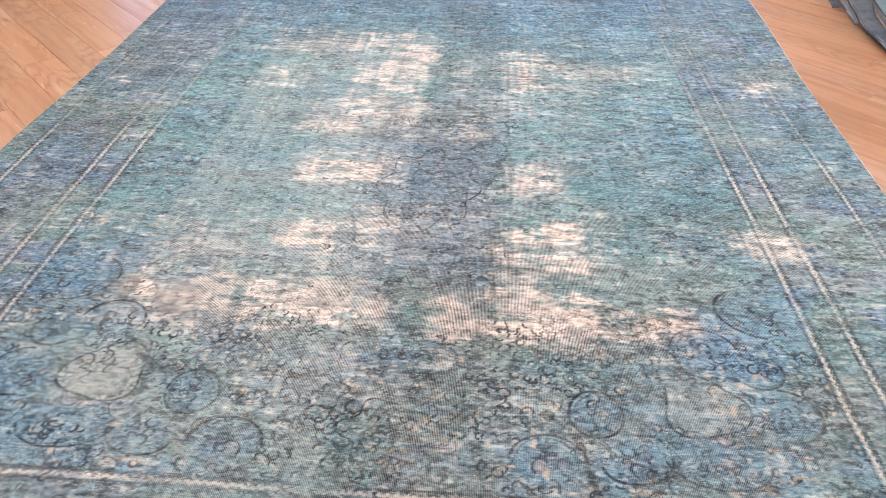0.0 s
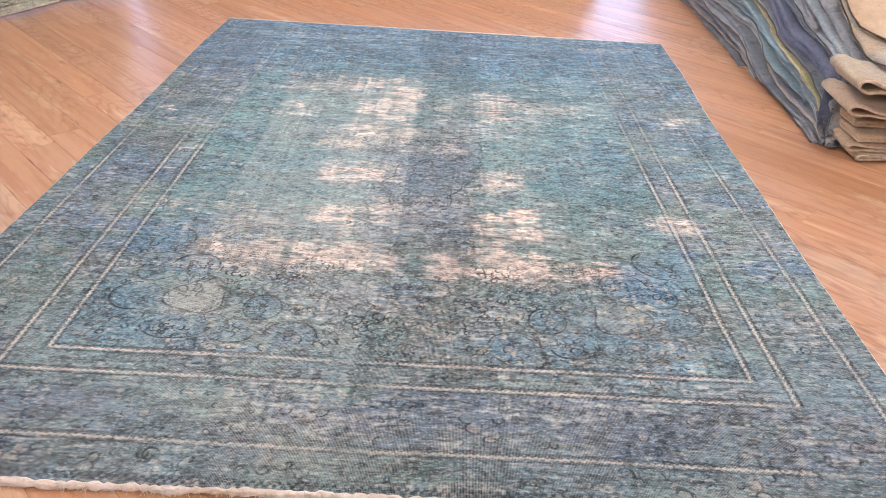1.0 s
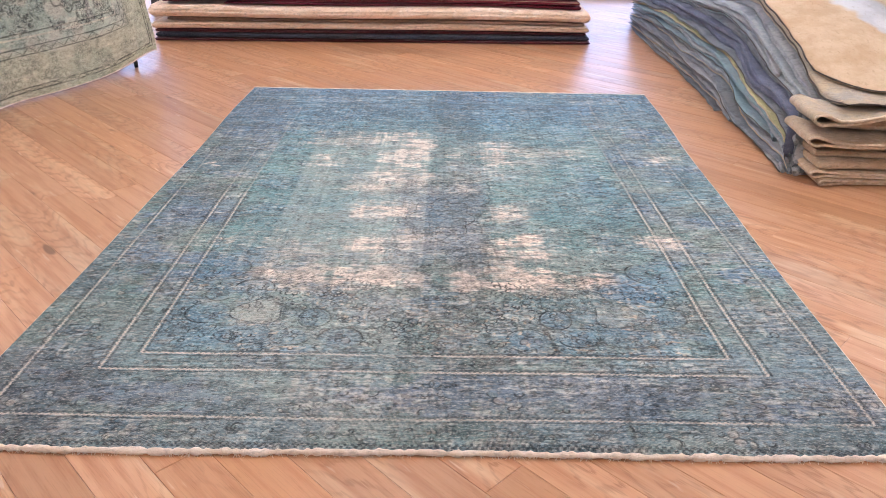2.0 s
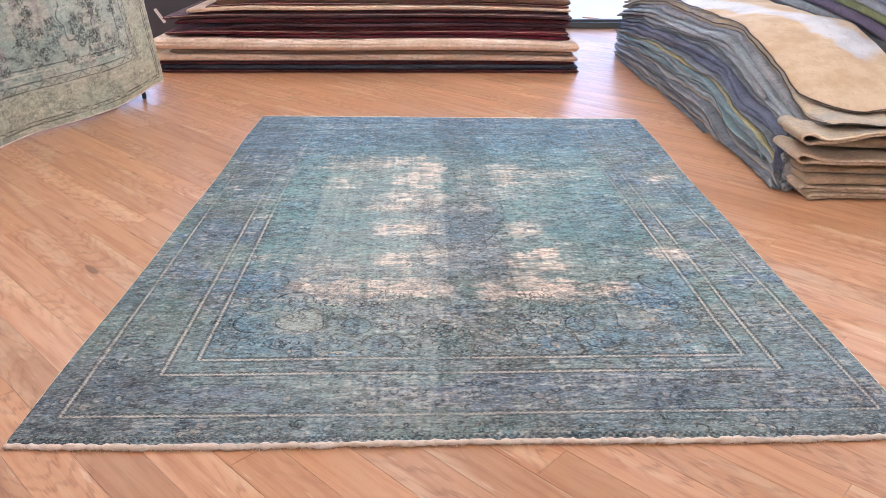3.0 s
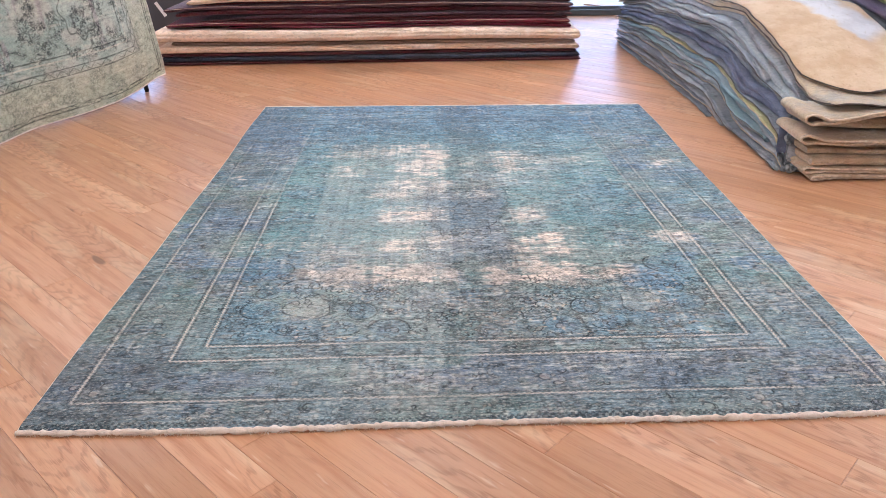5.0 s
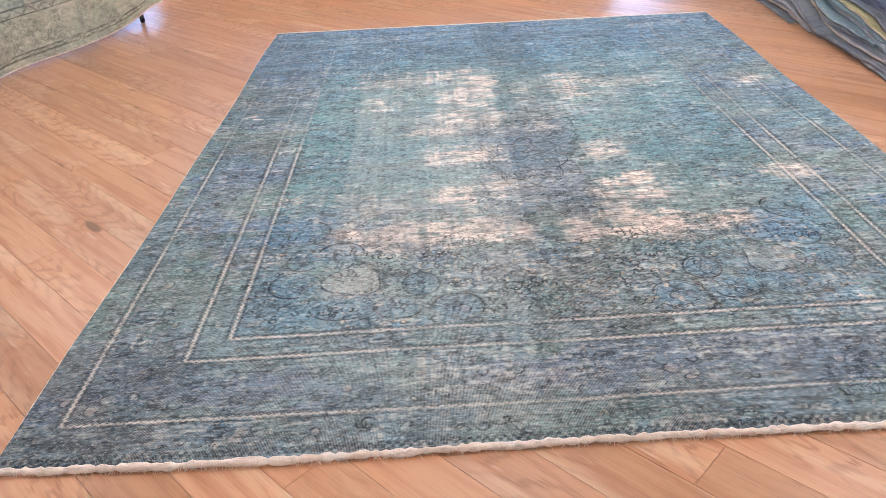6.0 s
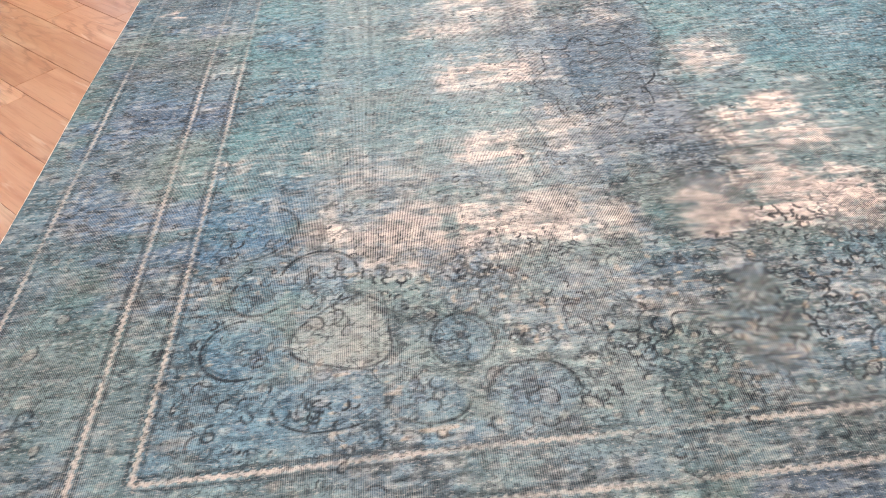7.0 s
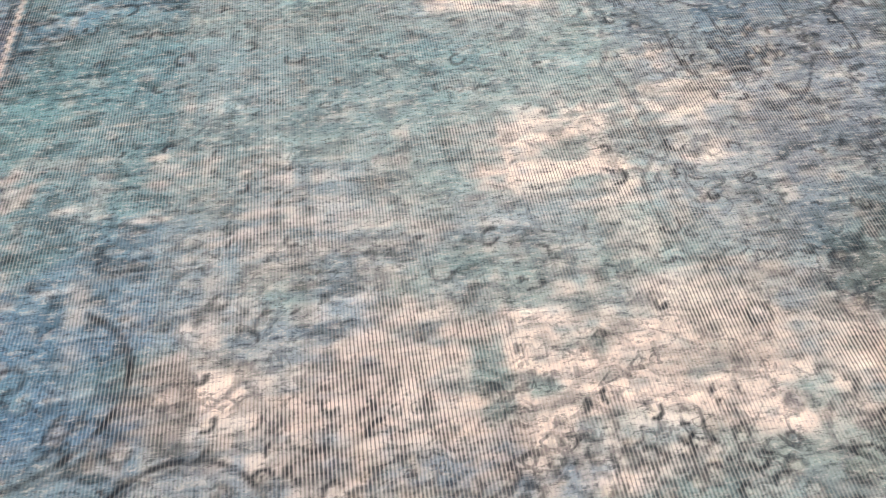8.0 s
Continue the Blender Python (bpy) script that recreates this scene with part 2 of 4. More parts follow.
# shop windows along the back wall
WIN_W = (X1 - X0) / 8
GLASS = Mat("window_glass", 0.0)
GLASS.b.inputs["Transmission Weight"].default_value = 1.0
GLASS.b.inputs["IOR"].default_value = 1.05
for k in range(8):
    xa = X0 + k * WIN_W
    win = tagged(new("window_%d" % (k + 1)), "tall shop window with a dark grey aluminium frame", "window", kind="structure")
    win.location = (xa + WIN_W / 2, Y1 + 0.06, 0)
    top = H - 0.42
    part("window_sill", box((WIN_W, 0.16, 0.075), (0, 0, 0.0375), 0.006), FRAME, win)
    part("bottom_rail", box((WIN_W - 0.1, 0.06, 0.03), (0, 0.02, 0.092), 0.004), FRAME, win)
    part("top_rail", box((WIN_W - 0.1, 0.08, 0.07), (0, 0, top - 0.035), 0.004), FRAME, win)
    for s in (-1, 1):
        part("mullion", box((0.05, 0.1, top - 0.075), (s * (WIN_W / 2 - 0.025), 0, 0.075 + (top - 0.075) / 2), 0.004), FRAME, win)
    pane = part("pane", box((WIN_W - 0.1, 0.008, top - 0.18), (0, 0.02, 0.107 + (top - 0.18) / 2)), GLASS.m, win)
    pane.visible_shadow = False

# flat ceiling lights, unseen and added to light the room
light = tagged(new("ceiling_light"), "unseen flat white ceiling light panel in a thin frame, added to light the room", "ceiling light", "ceiling lights")
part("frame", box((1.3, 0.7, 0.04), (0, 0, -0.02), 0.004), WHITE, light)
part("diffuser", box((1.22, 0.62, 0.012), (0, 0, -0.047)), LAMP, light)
# rows and columns set to even out the brightness in view
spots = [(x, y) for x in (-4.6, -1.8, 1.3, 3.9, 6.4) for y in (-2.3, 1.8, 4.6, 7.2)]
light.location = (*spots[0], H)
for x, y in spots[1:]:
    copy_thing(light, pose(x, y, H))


# ---- woven patterns ----
def grid_noise(x, y, sx, sy, seed):
    """Smooth value noise in 0..1 with cells of sx by sy metres."""
    g = np.random.default_rng(seed).random((256, 256))
    a, b = x / sx + 40.5, y / sy + 40.5
    i, j = np.floor(a).astype(int), np.floor(b).astype(int)
    f, h = a - i, b - j
    f, h = f * f * (3 - 2 * f), h * h * (3 - 2 * h)
    i0, i1, j0, j1 = i % 256, (i + 1) % 256, j % 256, (j + 1) % 256
    return (g[i0, j0] * (1 - f) + g[i1, j0] * f) * (1 - h) + (g[i0, j1] * (1 - f) + g[i1, j1] * f) * h


def step(v, lo, hi):
    t = np.clip((v - lo) / (hi - lo), 0, 1)
    return t * t * (3 - 2 * t)


def fractal(x, y, sx, sy, seed, octaves=3):
    s, a, tot = 0, 1.0, 0
    for k in range(octaves):
        s = s + a * grid_noise(x, y, sx / 2 ** k, sy / 2 ** k, seed + k)
        tot += a
        a *= 0.6
    return s / tot


def blend(col, color, m):
    return col + (np.array(color[:3]) - col) * m[..., None]


def curl_lines(x, y, size, seed, width=0.06):
    """Drawn outlines of leaves and scrolls: the level lines of a warped noise."""
    wx = x + (grid_noise(x, y, size * 0.6, size * 0.6, seed + 5) - 0.5) * size
    wy = y + (grid_noise(x, y, size * 0.6, size * 0.6, seed + 6) - 0.5) * size
    v = grid_noise(wx, wy, size, size * 0.8, seed)
    return np.maximum(1 - step(np.abs(v - 0.38), width * 0.4, width), 1 - step(np.abs(v - 0.66), width * 0.4, width))


def lobed(x, y, cx, cy, r, lobes, depth, turn=0.0, squash=1.0):
    """Signed distance-like field of a lobed flower or cartouche outline; 0 on the outline."""
    dx, dy = x - cx, (y - cy) / squash
    rad = r * (1 + depth * np.cos(lobes * np.arctan2(dy, dx) + turn))
    return np.hypot(dx, dy) - rad


MID = 1.565          # the design mirrors about this line of the rug


def scrolls(x, y, left, right, col, ink, wear):
    """Hooks, leaves and rosettes of the design, knotted in dark outline round small fills of dye, the same on both halves."""
    nu, nv = x.shape
    rows = y[nu // 2]
    rnd = random.Random(77)
    dyes = [np.array(rgb(h)[:3]) for h in ("5f8fae", "6d97a6", "e3d0bc", "c9cdc4", "77849c", "8aa396")]

    def stroke(cx, cy, r, turn, sweep, squash, curl, strength, fill=None, amount=0.5, width=0.004):
        for mirror in (False, True):
            mx = 2 * MID - 0.02 - cx if mirror else cx
            jx, jy = rnd.uniform(-0.006, 0.006), rnd.uniform(-0.006, 0.006)
            reach = r * max(1, squash) * (1 + abs(curl)) + 0.006
            j0, j1 = np.searchsorted(rows, (cy + jy - reach - 0.015, cy + jy + reach + 0.015))
            if j1 - j0 < 3:
                continue
            jm = min((j0 + j1) // 2, nv - 1)
            span = right[0, jm] - left[0, jm]
            i0, i1 = (int((mx + jx + e * (reach + 0.008) - left[0, jm]) / span * nu) for e in (-1, 1))
            i0, i1 = max(i0, 0), min(i1, nu)
            if i1 - i0 < 3:
                continue
            w = np.s_[i0:i1, j0:j1]
            dx, dy = (x[w] - mx - jx) * (-1 if mirror else 1), y[w] - cy - jy
            c, sn = math.cos(turn), math.sin(turn)
            a, b = dx * c + dy * sn, (dy * c - dx * sn) / squash
            rho, ang = np.hypot(a, b), np.arctan2(b, a) % (2 * math.pi)
            d = np.abs(rho - r * (1 + curl * (ang / sweep - 0.5)))
            if fill is not None:
                f = (1 - step(rho, r * 0.8, r * 1.02)) * amount
                col[w] += (dyes[fill] - col[w]) * f[..., None]
            ink[w] = np.maximum(ink[w], (1 - step(d, width * 0.3, width)) * (ang < sweep) * strength)

    # clear blue grounds of the corner piece, each with its bounding scroll: x, y, radius, squash, turn, sweep
    grounds = [(0.87, 0.975, 0.075, 0.95, 0.1, 2.9), (0.74, 0.80, 0.07, 1.1, 1.6, 3.4), (0.90, 0.665, 0.10, 0.62, 3.2, 3.0), (1.24, 0.645, 0.075, 0.85, 0.0, 3.1), (1.132, 0.775, 0.056, 1.1, 0, 6.28), (0.70, 1.12, 0.09, 1.3, 4.9, 2.4), (1.06, 0.655, 0.07, 0.7, 2.9, 3.2), (0.76, 0.93, 0.055, 1.0, 2.5, 3.0)]
    for gx, gy, r, sq, turn, sweep in grounds:
        stroke(gx, gy, r, turn, sweep, sq, 0.06, 1.0, 0, 0.34, 0.0046)
        stroke(gx, gy, r * 0.84, turn + 0.2, sweep * 0.8, sq, 0.05, 0.55, None, 0, 0.0034)
        for _ in range(7):
            a, q = rnd.uniform(0, 6.28), r * rnd.uniform(0.1, 0.7)
            stroke(gx + q * math.cos(a), gy + q * sq * math.sin(a), rnd.uniform(0.007, 0.014), rnd.uniform(0, 6.28), rnd.uniform(2.6, 5), rnd.uniform(0.6, 1.2), 0.3, 0.95, rnd.choice((0, 4, None)), 0.3)
    # loose hooks, thickest in the front of the field and sparser towards the back and in the borders
    for _ in range(3800):
        cx, cy = rnd.uniform(0.2, MID), 0.14 + 3.5 * rnd.random() ** 1.7
        inside = cx > 0.62 and 0.56 < cy < 3.34
        here = (0.95 if cy < 1.0 else 0.42 if cy < 1.22 else 0.3) if inside else 0.3
        if cx < 0.62 or cy < 0.57:
            here = 0.08 if min(abs(cx - e) for e in (0.27, 0.505, 0.605)) < 0.03 or min(abs(cy - e) for e in (0.232, 0.459, 0.549)) < 0.03 else 0.2
        if abs(cx - MID) < 0.25 and 1.2 < cy < 2.0:
            here = 0.6
        group = 0.5 + 0.5 * math.sin(cx * 31 + 4 * math.sin(cy * 17)) * math.sin(cy * 29 + 3 * math.sin(cx * 13))
        if rnd.random() > here * (0.45 + 0.9 * group):
            continue
        r = rnd.choice((0.006, 0.008, 0.010, 0.013, 0.018)) * (0.6 if cy > 1.0 else 1)
        fill = rnd.choice((None, None, 0, 1, 2, 2, 3, 3, 4, 5))
        stroke(cx, cy, r, rnd.uniform(0, 6.28), rnd.uniform(2.2, 5.4), rnd.uniform(0.5, 1.1), rnd.uniform(-0.4, 0.5), rnd.uniform(0.55, 1.0), fill, 0.22)
    # rows of small dark knots where the pile has rubbed down to outlines
    for bx, by, n in ((1.16, 0.955, 90), (0.98, 1.02, 34), (1.26, 0.98, 40), (1.22, 0.86, 26), (1.40, 0.72, 26), (1.52, 0.62, 22), (MID, 1.5, 20), (1.05, 0.93, 16)):
        for _ in range(n):
            stroke(bx + rnd.gauss(0, 0.06), by + rnd.gauss(0, 0.028), rnd.uniform(0.005, 0.009), rnd.uniform(0, 6.28), rnd.uniform(2, 4), 0.8, 0.3, 1.0, rnd.choice((None, 2, 3)), 0.3)
    return ink


def blue_rug_dye(x, y, left, right):
    """Colour and wear of the large overdyed rug, from its border lines, corner pieces, medallion and worn patches."""
    sx = np.where(x > MID, 2 * MID - x, x)                       # folded at the middle
    streak = fractal(x, y, 0.16, 0.018, 11)
    thin = grid_noise(x, y, 0.05, 0.007, 15)
    speck = 0.6 * grid_noise(x, y, 0.03, 0.010, 16) + 0.4 * grid_noise(x, y, 0.013, 0.007, 17)
    speck2 = 0.6 * grid_noise(x, y, 0.024, 0.011, 18) + 0.4 * grid_noise(x, y, 0.011, 0.007, 19)
    cloud = fractal(x, y, 0.5, 0.4, 21)
    cloud2 = fractal(x, y, 0.22, 0.13, 27)
    col = np.empty(x.shape + (3,))
    col[:] = rgb("688b99")[:3]
    col = blend(col, rgb("6f9294"), step(cloud, 0.38, 0.6))
    col = blend(col, rgb("6787a6"), step(cloud2, 0.5, 0.68) * 0.85)
    col = blend(col, rgb("8f9d98"), step(fractal(x, y, 0.3, 0.12, 33), 0.5, 0.68) * 0.6)
    inner_l, inner_r = 0.60 + 0.006 * (y - 0.5), 2.511 - 0.022 * (y - 0.5)
    field = step(x, inner_l, inner_l + 0.01) * step(-x, -inner_r, -inner_r + 0.01) * step(y, 0.55, 0.56) * step(-y, -3.36, -3.35)
    col = blend(col, rgb("66939c"), field * 0.55 * step(y, 1.0, 1.4))
    col = blend(col, rgb("83989a"), step(-y, -1.05, -0.8) * 0.55)
    # main border: greyer, with violet at the front
    front = step(-y, -0.46, -0.44) * step(y, 0.23, 0.25)
    col = blend(col, rgb("6f7b98"), front * step(fractal(x, y, 0.25, 0.1, 41), 0.42, 0.6) * 0.5)
    col = blend(col, rgb("6c8398"), (1 - field) * step(fractal(x, y, 0.3, 0.3, 45), 0.42, 0.65) * 0.5)
    col = blend(col, rgb("5b84a4"), step(y, 2.5, 3.4) * 0.7)
    # medallion: slate lozenge with pointed ends
    med = lobed(sx, y, MID, 1.62, 0.23, 4, 0.22, math.pi, 2.3) + (cloud2 - 0.5) * 0.12
    col = blend(col, rgb("73839a"), (1 - step(med, -0.06, 0.03)) * 0.6)
    # corner pieces in clear blue
    cu, cv = np.clip((sx - 0.60) / 0.82, 0, 4), np.clip((y - 0.53) / 0.9, 0, 4)
    corner = cu ** 0.85 + cv ** 0.85 - 1 + 0.16 * np.cos(9 * np.arctan2(cv, cu + 1e-6)) + (cloud2 - 0.5) * 0.5
    blue = (1 - step(corner, -0.05, 0.03)) * field
    patchy = step(fractal(x, y, 0.14, 0.1, 51), 0.42, 0.56)
    col = blend(col, rgb("6790aa"), blue * patchy * 0.45)
    cvb = np.clip((3.4 - y) / 0.9, 0, 4)
    backc = cu ** 0.85 + cvb ** 0.85 - 1 + 0.16 * np.cos(9 * np.arctan2(cvb, cu + 1e-6)) + (cloud2 - 0.5) * 0.5
    col = blend(col, rgb("6890a8"), (1 - step(backc, -0.05, 0.03)) * field * patchy * 0.5)
    # worn patches: x0, x1, y0, y1, strength
    wear = np.zeros(x.shape)
    patches = [(0.84, 1.50, 0.98, 1.15, 1.0), (1.02, 1.46, 1.08, 1.20, 0.7), (1.13, 1.34, 1.26, 1.42, 0.95), (1.36, 1.48, 1.26, 1.52, 0.8), (1.14, 1.48, 1.62, 1.80, 1.0), (1.02, 1.34, 1.92, 2.04, 0.8), (1.2, 1.50, 2.0, 2.55, 0.75), (0.80, 1.50, 2.62, 2.88, 0.7), (1.30, 1.52, 2.46, 2.75, 0.95)]
    patches += [(0.86, 1.00, 2.26, 2.48, 0.8), (1.77, 1.96, 1.60, 1.78, 0.9), (1.75, 1.90, 1.10, 1.44, 1.0), (1.87, 2.0, 1.20, 1.46, 1.25), (1.62, 2.02, 0.97, 1.14, 1.25), (1.97, 2.24, 0.99, 1.11, 1.1), (1.76, 1.94, 2.30, 2.70, 0.7), (1.60, 1.72, 1.88, 2.0, 0.75), (1.55, 1.68, 2.4, 2.52, 0.6), (2.66, 2.86, 2.34, 2.52, 0.6), (1.85, 2.4, 2.45, 2.6, 0.5)]
    patches += [(0.50, 0.68, 1.35, 1.43, 0.75), (0.31, 0.37, 2.25, 2.33, 1.2), (0.83, 1.02, 0.74, 0.93, 0.3), (2.38, 2.6, 1.36, 1.46, 0.75), (2.12, 2.3, 0.74, 0.9, 0.35), (1.2, 1.8, 0.66, 0.95, 0.25), (0.7, 1.6, 1.2, 1.5, 0.35), (1.7, 2.3, 1.2, 1.5, 0.3), (0.9, 2.1, 1.9, 2.6, 0.25)]
    jx = (fractal(x, y, 0.07, 0.03, 61) - 0.5) * 0.12
    jy = (fractal(x, y, 0.10, 0.04, 67) - 0.5) * 0.10
    for x0, x1, y0, y1, s in patches:
        soft = min(0.06, (x1 - x0) / 2.2)
        p = step(x + jx, x0 - soft, x0 + soft) * step(-x - jx, -x1 - soft, -x1 + soft)
        p = p * step(y + jy, y0 - 0.055, y0 + 0.055) * step(-y - jy, -y1 - 0.055, -y1 + 0.055)
        wear = np.maximum(wear, p * s)
    ribs = grid_noise(x, y, 0.011, 0.16, 145)
    columns = fractal(x, y, 0.055, 1.6, 147)
    wear = wear * (0.5 + 0.5 * step(fractal(x, y, 0.10, 0.045, 141), 0.36, 0.58)) * (0.72 + 0.5 * columns)
    base = 0.06 + 0.16 * step(cloud2, 0.42, 0.62) + 0.10 * (1 - field) * step(cloud, 0.4, 0.6) + 0.08 * step(-y, -0.8, -0.4)
    chance = np.clip(base + wear * 0.62, 0, 0.86)
    mixed = 0.4 * speck + 0.2 * streak + 0.18 * thin + 0.22 * ribs
    mixed = (mixed - 0.5) * 1.75 + 0.5
    worn = step(mixed, 1.0 - chance - 0.25, 1.0 - chance + 0.25)
    warmth = np.clip(wear * 1.1, 0, 1)[..., None]
    cream = np.array(rgb("d3d2c9")[:3]) * (1 - warmth) + np.array(rgb("f2e2d5")[:3]) * warmth
    col = col + (cream - col) * (np.clip(worn * (0.55 + 0.3 * wear) + 0.2 * wear, 0, 1))[..., None]
    # cloudy paler tone over the middle of the field
    pale_middle = step(sx, 0.7, 1.2) * step(y, 0.9, 1.15) * step(-y, -3.0, -2.6) * step(cloud2, 0.35, 0.65)
    col = blend(col, rgb("cfd0c8"), pale_middle * 0.2)
    # darker knots left standing
    deep = step(speck2, 0.58, 0.78) * (0.85 - 0.3 * np.clip(wear, 0, 1)) * (0.5 + 0.5 * step(cloud2, 0.35, 0.6))
    col = blend(col, rgb("263941"), deep * 0.85)
    # pile left standing in short dashes, and larger patches of uneven tone
    tiny = grid_noise(x, y, 0.016, 0.0075, 131)
    dash, dash2 = grid_noise(x, y, 0.026, 0.009, 161), grid_noise(x, y, 0.03, 0.010, 163)
    col = blend(col, rgb("25353d"), step(dash, 0.66, 0.86) * 0.5)
    col = blend(col, rgb("dcdcd6"), step(dash2, 0.72, 0.9) * 0.25)
    # darker along the left and front edges only
    edge_dark = 0.2 * (1 - step(x, 0.4, 0.62)) + 0.13 * (1 - step(y, 0.3, 0.58))
    col = col * (1 - edge_dark)[..., None]
    tone_clouds = fractal(x, y, 0.28, 0.16, 151)
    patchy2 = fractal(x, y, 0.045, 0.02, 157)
    col = col * (0.76 + 0.48 * tone_clouds)[..., None] * (0.62 + 0.76 * patchy2)[..., None]
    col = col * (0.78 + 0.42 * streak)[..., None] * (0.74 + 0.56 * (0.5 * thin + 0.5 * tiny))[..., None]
    # drawn leaves and scrolls
    dense = step(-y, -1.16, -0.95) * field + blue * 0.6 + (1 - step(med, -0.02, 0.05)) * 0.4 + 0.6 * field + step(backc * -1, -0.1, 0.1) * 0.35
    dense = np.clip(dense, 0, 1) * step(fractal(x, y, 0.16, 0.1, 71), 0.26, 0.5)
    dense = np.maximum(dense, (1 - field) * 0.85 * step(fractal(x, y, 0.13, 0.08, 73), 0.42, 0.58))
    ink = curl_lines(sx, y, 0.05, 91, 0.06) * dense * 0.3
    # cartouche outlines, the medallion's rings and the edge of the corner pieces
    shapes = [(0.925, 0.81, 0.088, 3, 0.13, 2.6, 0.95), (MID, 0.70, 0.10, 6, 0.15, 0, 0.8), (MID, 1.62, 0.14, 8, 0.12, 0, 1.5), (MID, 1.62, 0.07, 6, 0.2, 0, 1.3), (1.40, 0.80, 0.06, 6, 0.12, 0, 0.9)]
    for cx, cy, r, n, d, turn, sq in shapes:
        f = lobed(sx, y, cx, cy, r, n, d, turn, sq) + (cloud2 - 0.5) * 0.03
        ink = np.maximum(ink, (1 - step(np.abs(f), 0.0012, 0.0042)) * (0.4 + 0.6 * step(thin, 0.2, 0.5)))
    ink = np.maximum(ink, (1 - step(np.abs(corner) * 0.5, 0.004, 0.009)) * field * 0.5 * step(cloud, 0.35, 0.5))
    ink = np.maximum(ink, (1 - step(np.abs(med), 0.002, 0.006)) * field * 0.5 * step(cloud, 0.4, 0.55))
    lob = (1 - step(lobed(sx, y, 0.925, 0.81, 0.088, 3, 0.13, 2.6, 0.95), -0.01, 0.003)) * (0.3 + 0.7 * step(-x, -MID, -MID + 0.01))
    col = blend(col, rgb("b9beb4"), lob * 0.5)
    ink = scrolls(x, y, left, right, col, ink, wear)
    ink = np.clip(ink, 0, 1) * (0.5 + 0.5 * step(speck, 0.3, 0.5)) * (0.7 + 0.3 * step(patchy, 0.2, 0.8))
    col = blend(col, rgb("2b3942"), ink * 0.4)
    warm = step(grid_noise(sx + 0.01 * thin, y, 0.022, 0.013, 103), 0.8, 0.95) * step(cloud2, 0.4, 0.6) * step(-y, -1.15, -0.9) * field
    col = blend(col, rgb("e0cbb2"), warm * 0.65)

    # stitched border lines: worn cream cord with dark ticks and a dark guard line
    def border(d, s, on):
        nonlocal col
        tick = 0.0035 * np.sign(np.sin(2 * math.pi * s / 0.017 + 2.5 * np.sin(s * 1.7)))
        gap = on * (0.3 + 0.7 * step(grid_noise(s, d * 0, 0.17, 1, 113), 0.2, 0.55)) * (0.6 + 0.4 * step(speck, 0.3, 0.5))
        cord = (1 - step(np.abs(d + tick * 0.4), 0.0025, 0.0055)) * gap
        guard = (1 - step(np.abs(d - 0.0125), 0.002, 0.0055)) * gap * 0.8
        ticks = (1 - step(np.abs(d - 0.006 + tick), 0.002, 0.005)) * gap * 0.75
        outer = (1 - step(np.abs(d + 0.011), 0.0015, 0.005)) * gap * 0.75
        col = blend(col, rgb("26343d"), np.maximum(np.maximum(guard, ticks), outer) * 0.9)
        col = blend(col, rgb("ddd3c8"), cord * 0.82)

    bow = (fractal(x, y, 0.6, 0.6, 121) - 0.5) * 0.012
    far = 1 - step(y, 1.7, 2.2)
    inx = lambda a, b: step(x, a - 0.004, a + 0.004) * step(-x, -b - 0.004, -b + 0.004)
    iny = lambda a, b: step(y, a - 0.004, a + 0.004) * step(-y, -b - 0.004, -b + 0.004)
    for off_l, off_r, fy, by, k in ((0.101, 2.818, 0.232, 3.66, 0.85), (0.336, 2.602, 0.459, 3.47, 1.0), (0.435, 2.511, 0.549, 3.36, 1.0)):
        xl, xr = 0.165 + off_l + 0.006 * y, off_r - 0.022 * (y - 0.5)
        border(y - fy + bow, x, inx(xl, xr) * k)
        border(xl - x + bow, y, iny(fy, by) * np.maximum(far, 0.25) * k)
        border(x - xr + bow, y, iny(fy, by) * np.maximum(far, 0.35) * k)
        backl = (1 - step(np.abs(y - by + bow), 0.008, 0.02)) * inx(xl, xr) * 0.5
        col = blend(col, rgb("46606f"), backl)
    # thin dark guard stripes in the outer border
    for gy in (0.165, 0.185, 0.40, 0.505):
        col = blend(col, rgb("33434c"), (1 - step(np.abs(y - gy + bow), 0.002, 0.006)) * inx(0.25, 2.8) * 0.5 * step(speck2, 0.35, 0.6))
    # a darker and a paler panel on either side of a leaning line
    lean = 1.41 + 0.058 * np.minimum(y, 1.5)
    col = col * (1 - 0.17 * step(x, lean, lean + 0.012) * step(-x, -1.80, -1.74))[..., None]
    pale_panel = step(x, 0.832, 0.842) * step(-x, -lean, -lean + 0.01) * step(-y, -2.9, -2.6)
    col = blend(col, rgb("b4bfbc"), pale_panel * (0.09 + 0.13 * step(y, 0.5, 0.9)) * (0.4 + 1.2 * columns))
    col = col * (0.9 + 0.2 * columns)[..., None]
    # shade of pressed folds painted in as thin dark lines
    for fx in (1.80, 0.98, 2.12):
        col = col * (1 - 0.16 * (1 - step(np.abs(x - fx - 0.004 * np.sin(5 * y)), 0.003, 0.01)))[..., None]
    # zigzag overcast rows next to the front cord
    zig = (1 - step(np.abs(y - 0.119 - 0.005 * np.sign(np.sin(2 * math.pi * x / 0.02 + 3 * np.sin(2 * x)))), 0.003, 0.007))
    col = blend(col, rgb("2c3a44"), zig * 0.75)
    col = col * np.array((1.05, 1.0, 0.955))
    return col, np.clip(wear * 0.8 + worn * 0.3, 0, 1), dense, ink


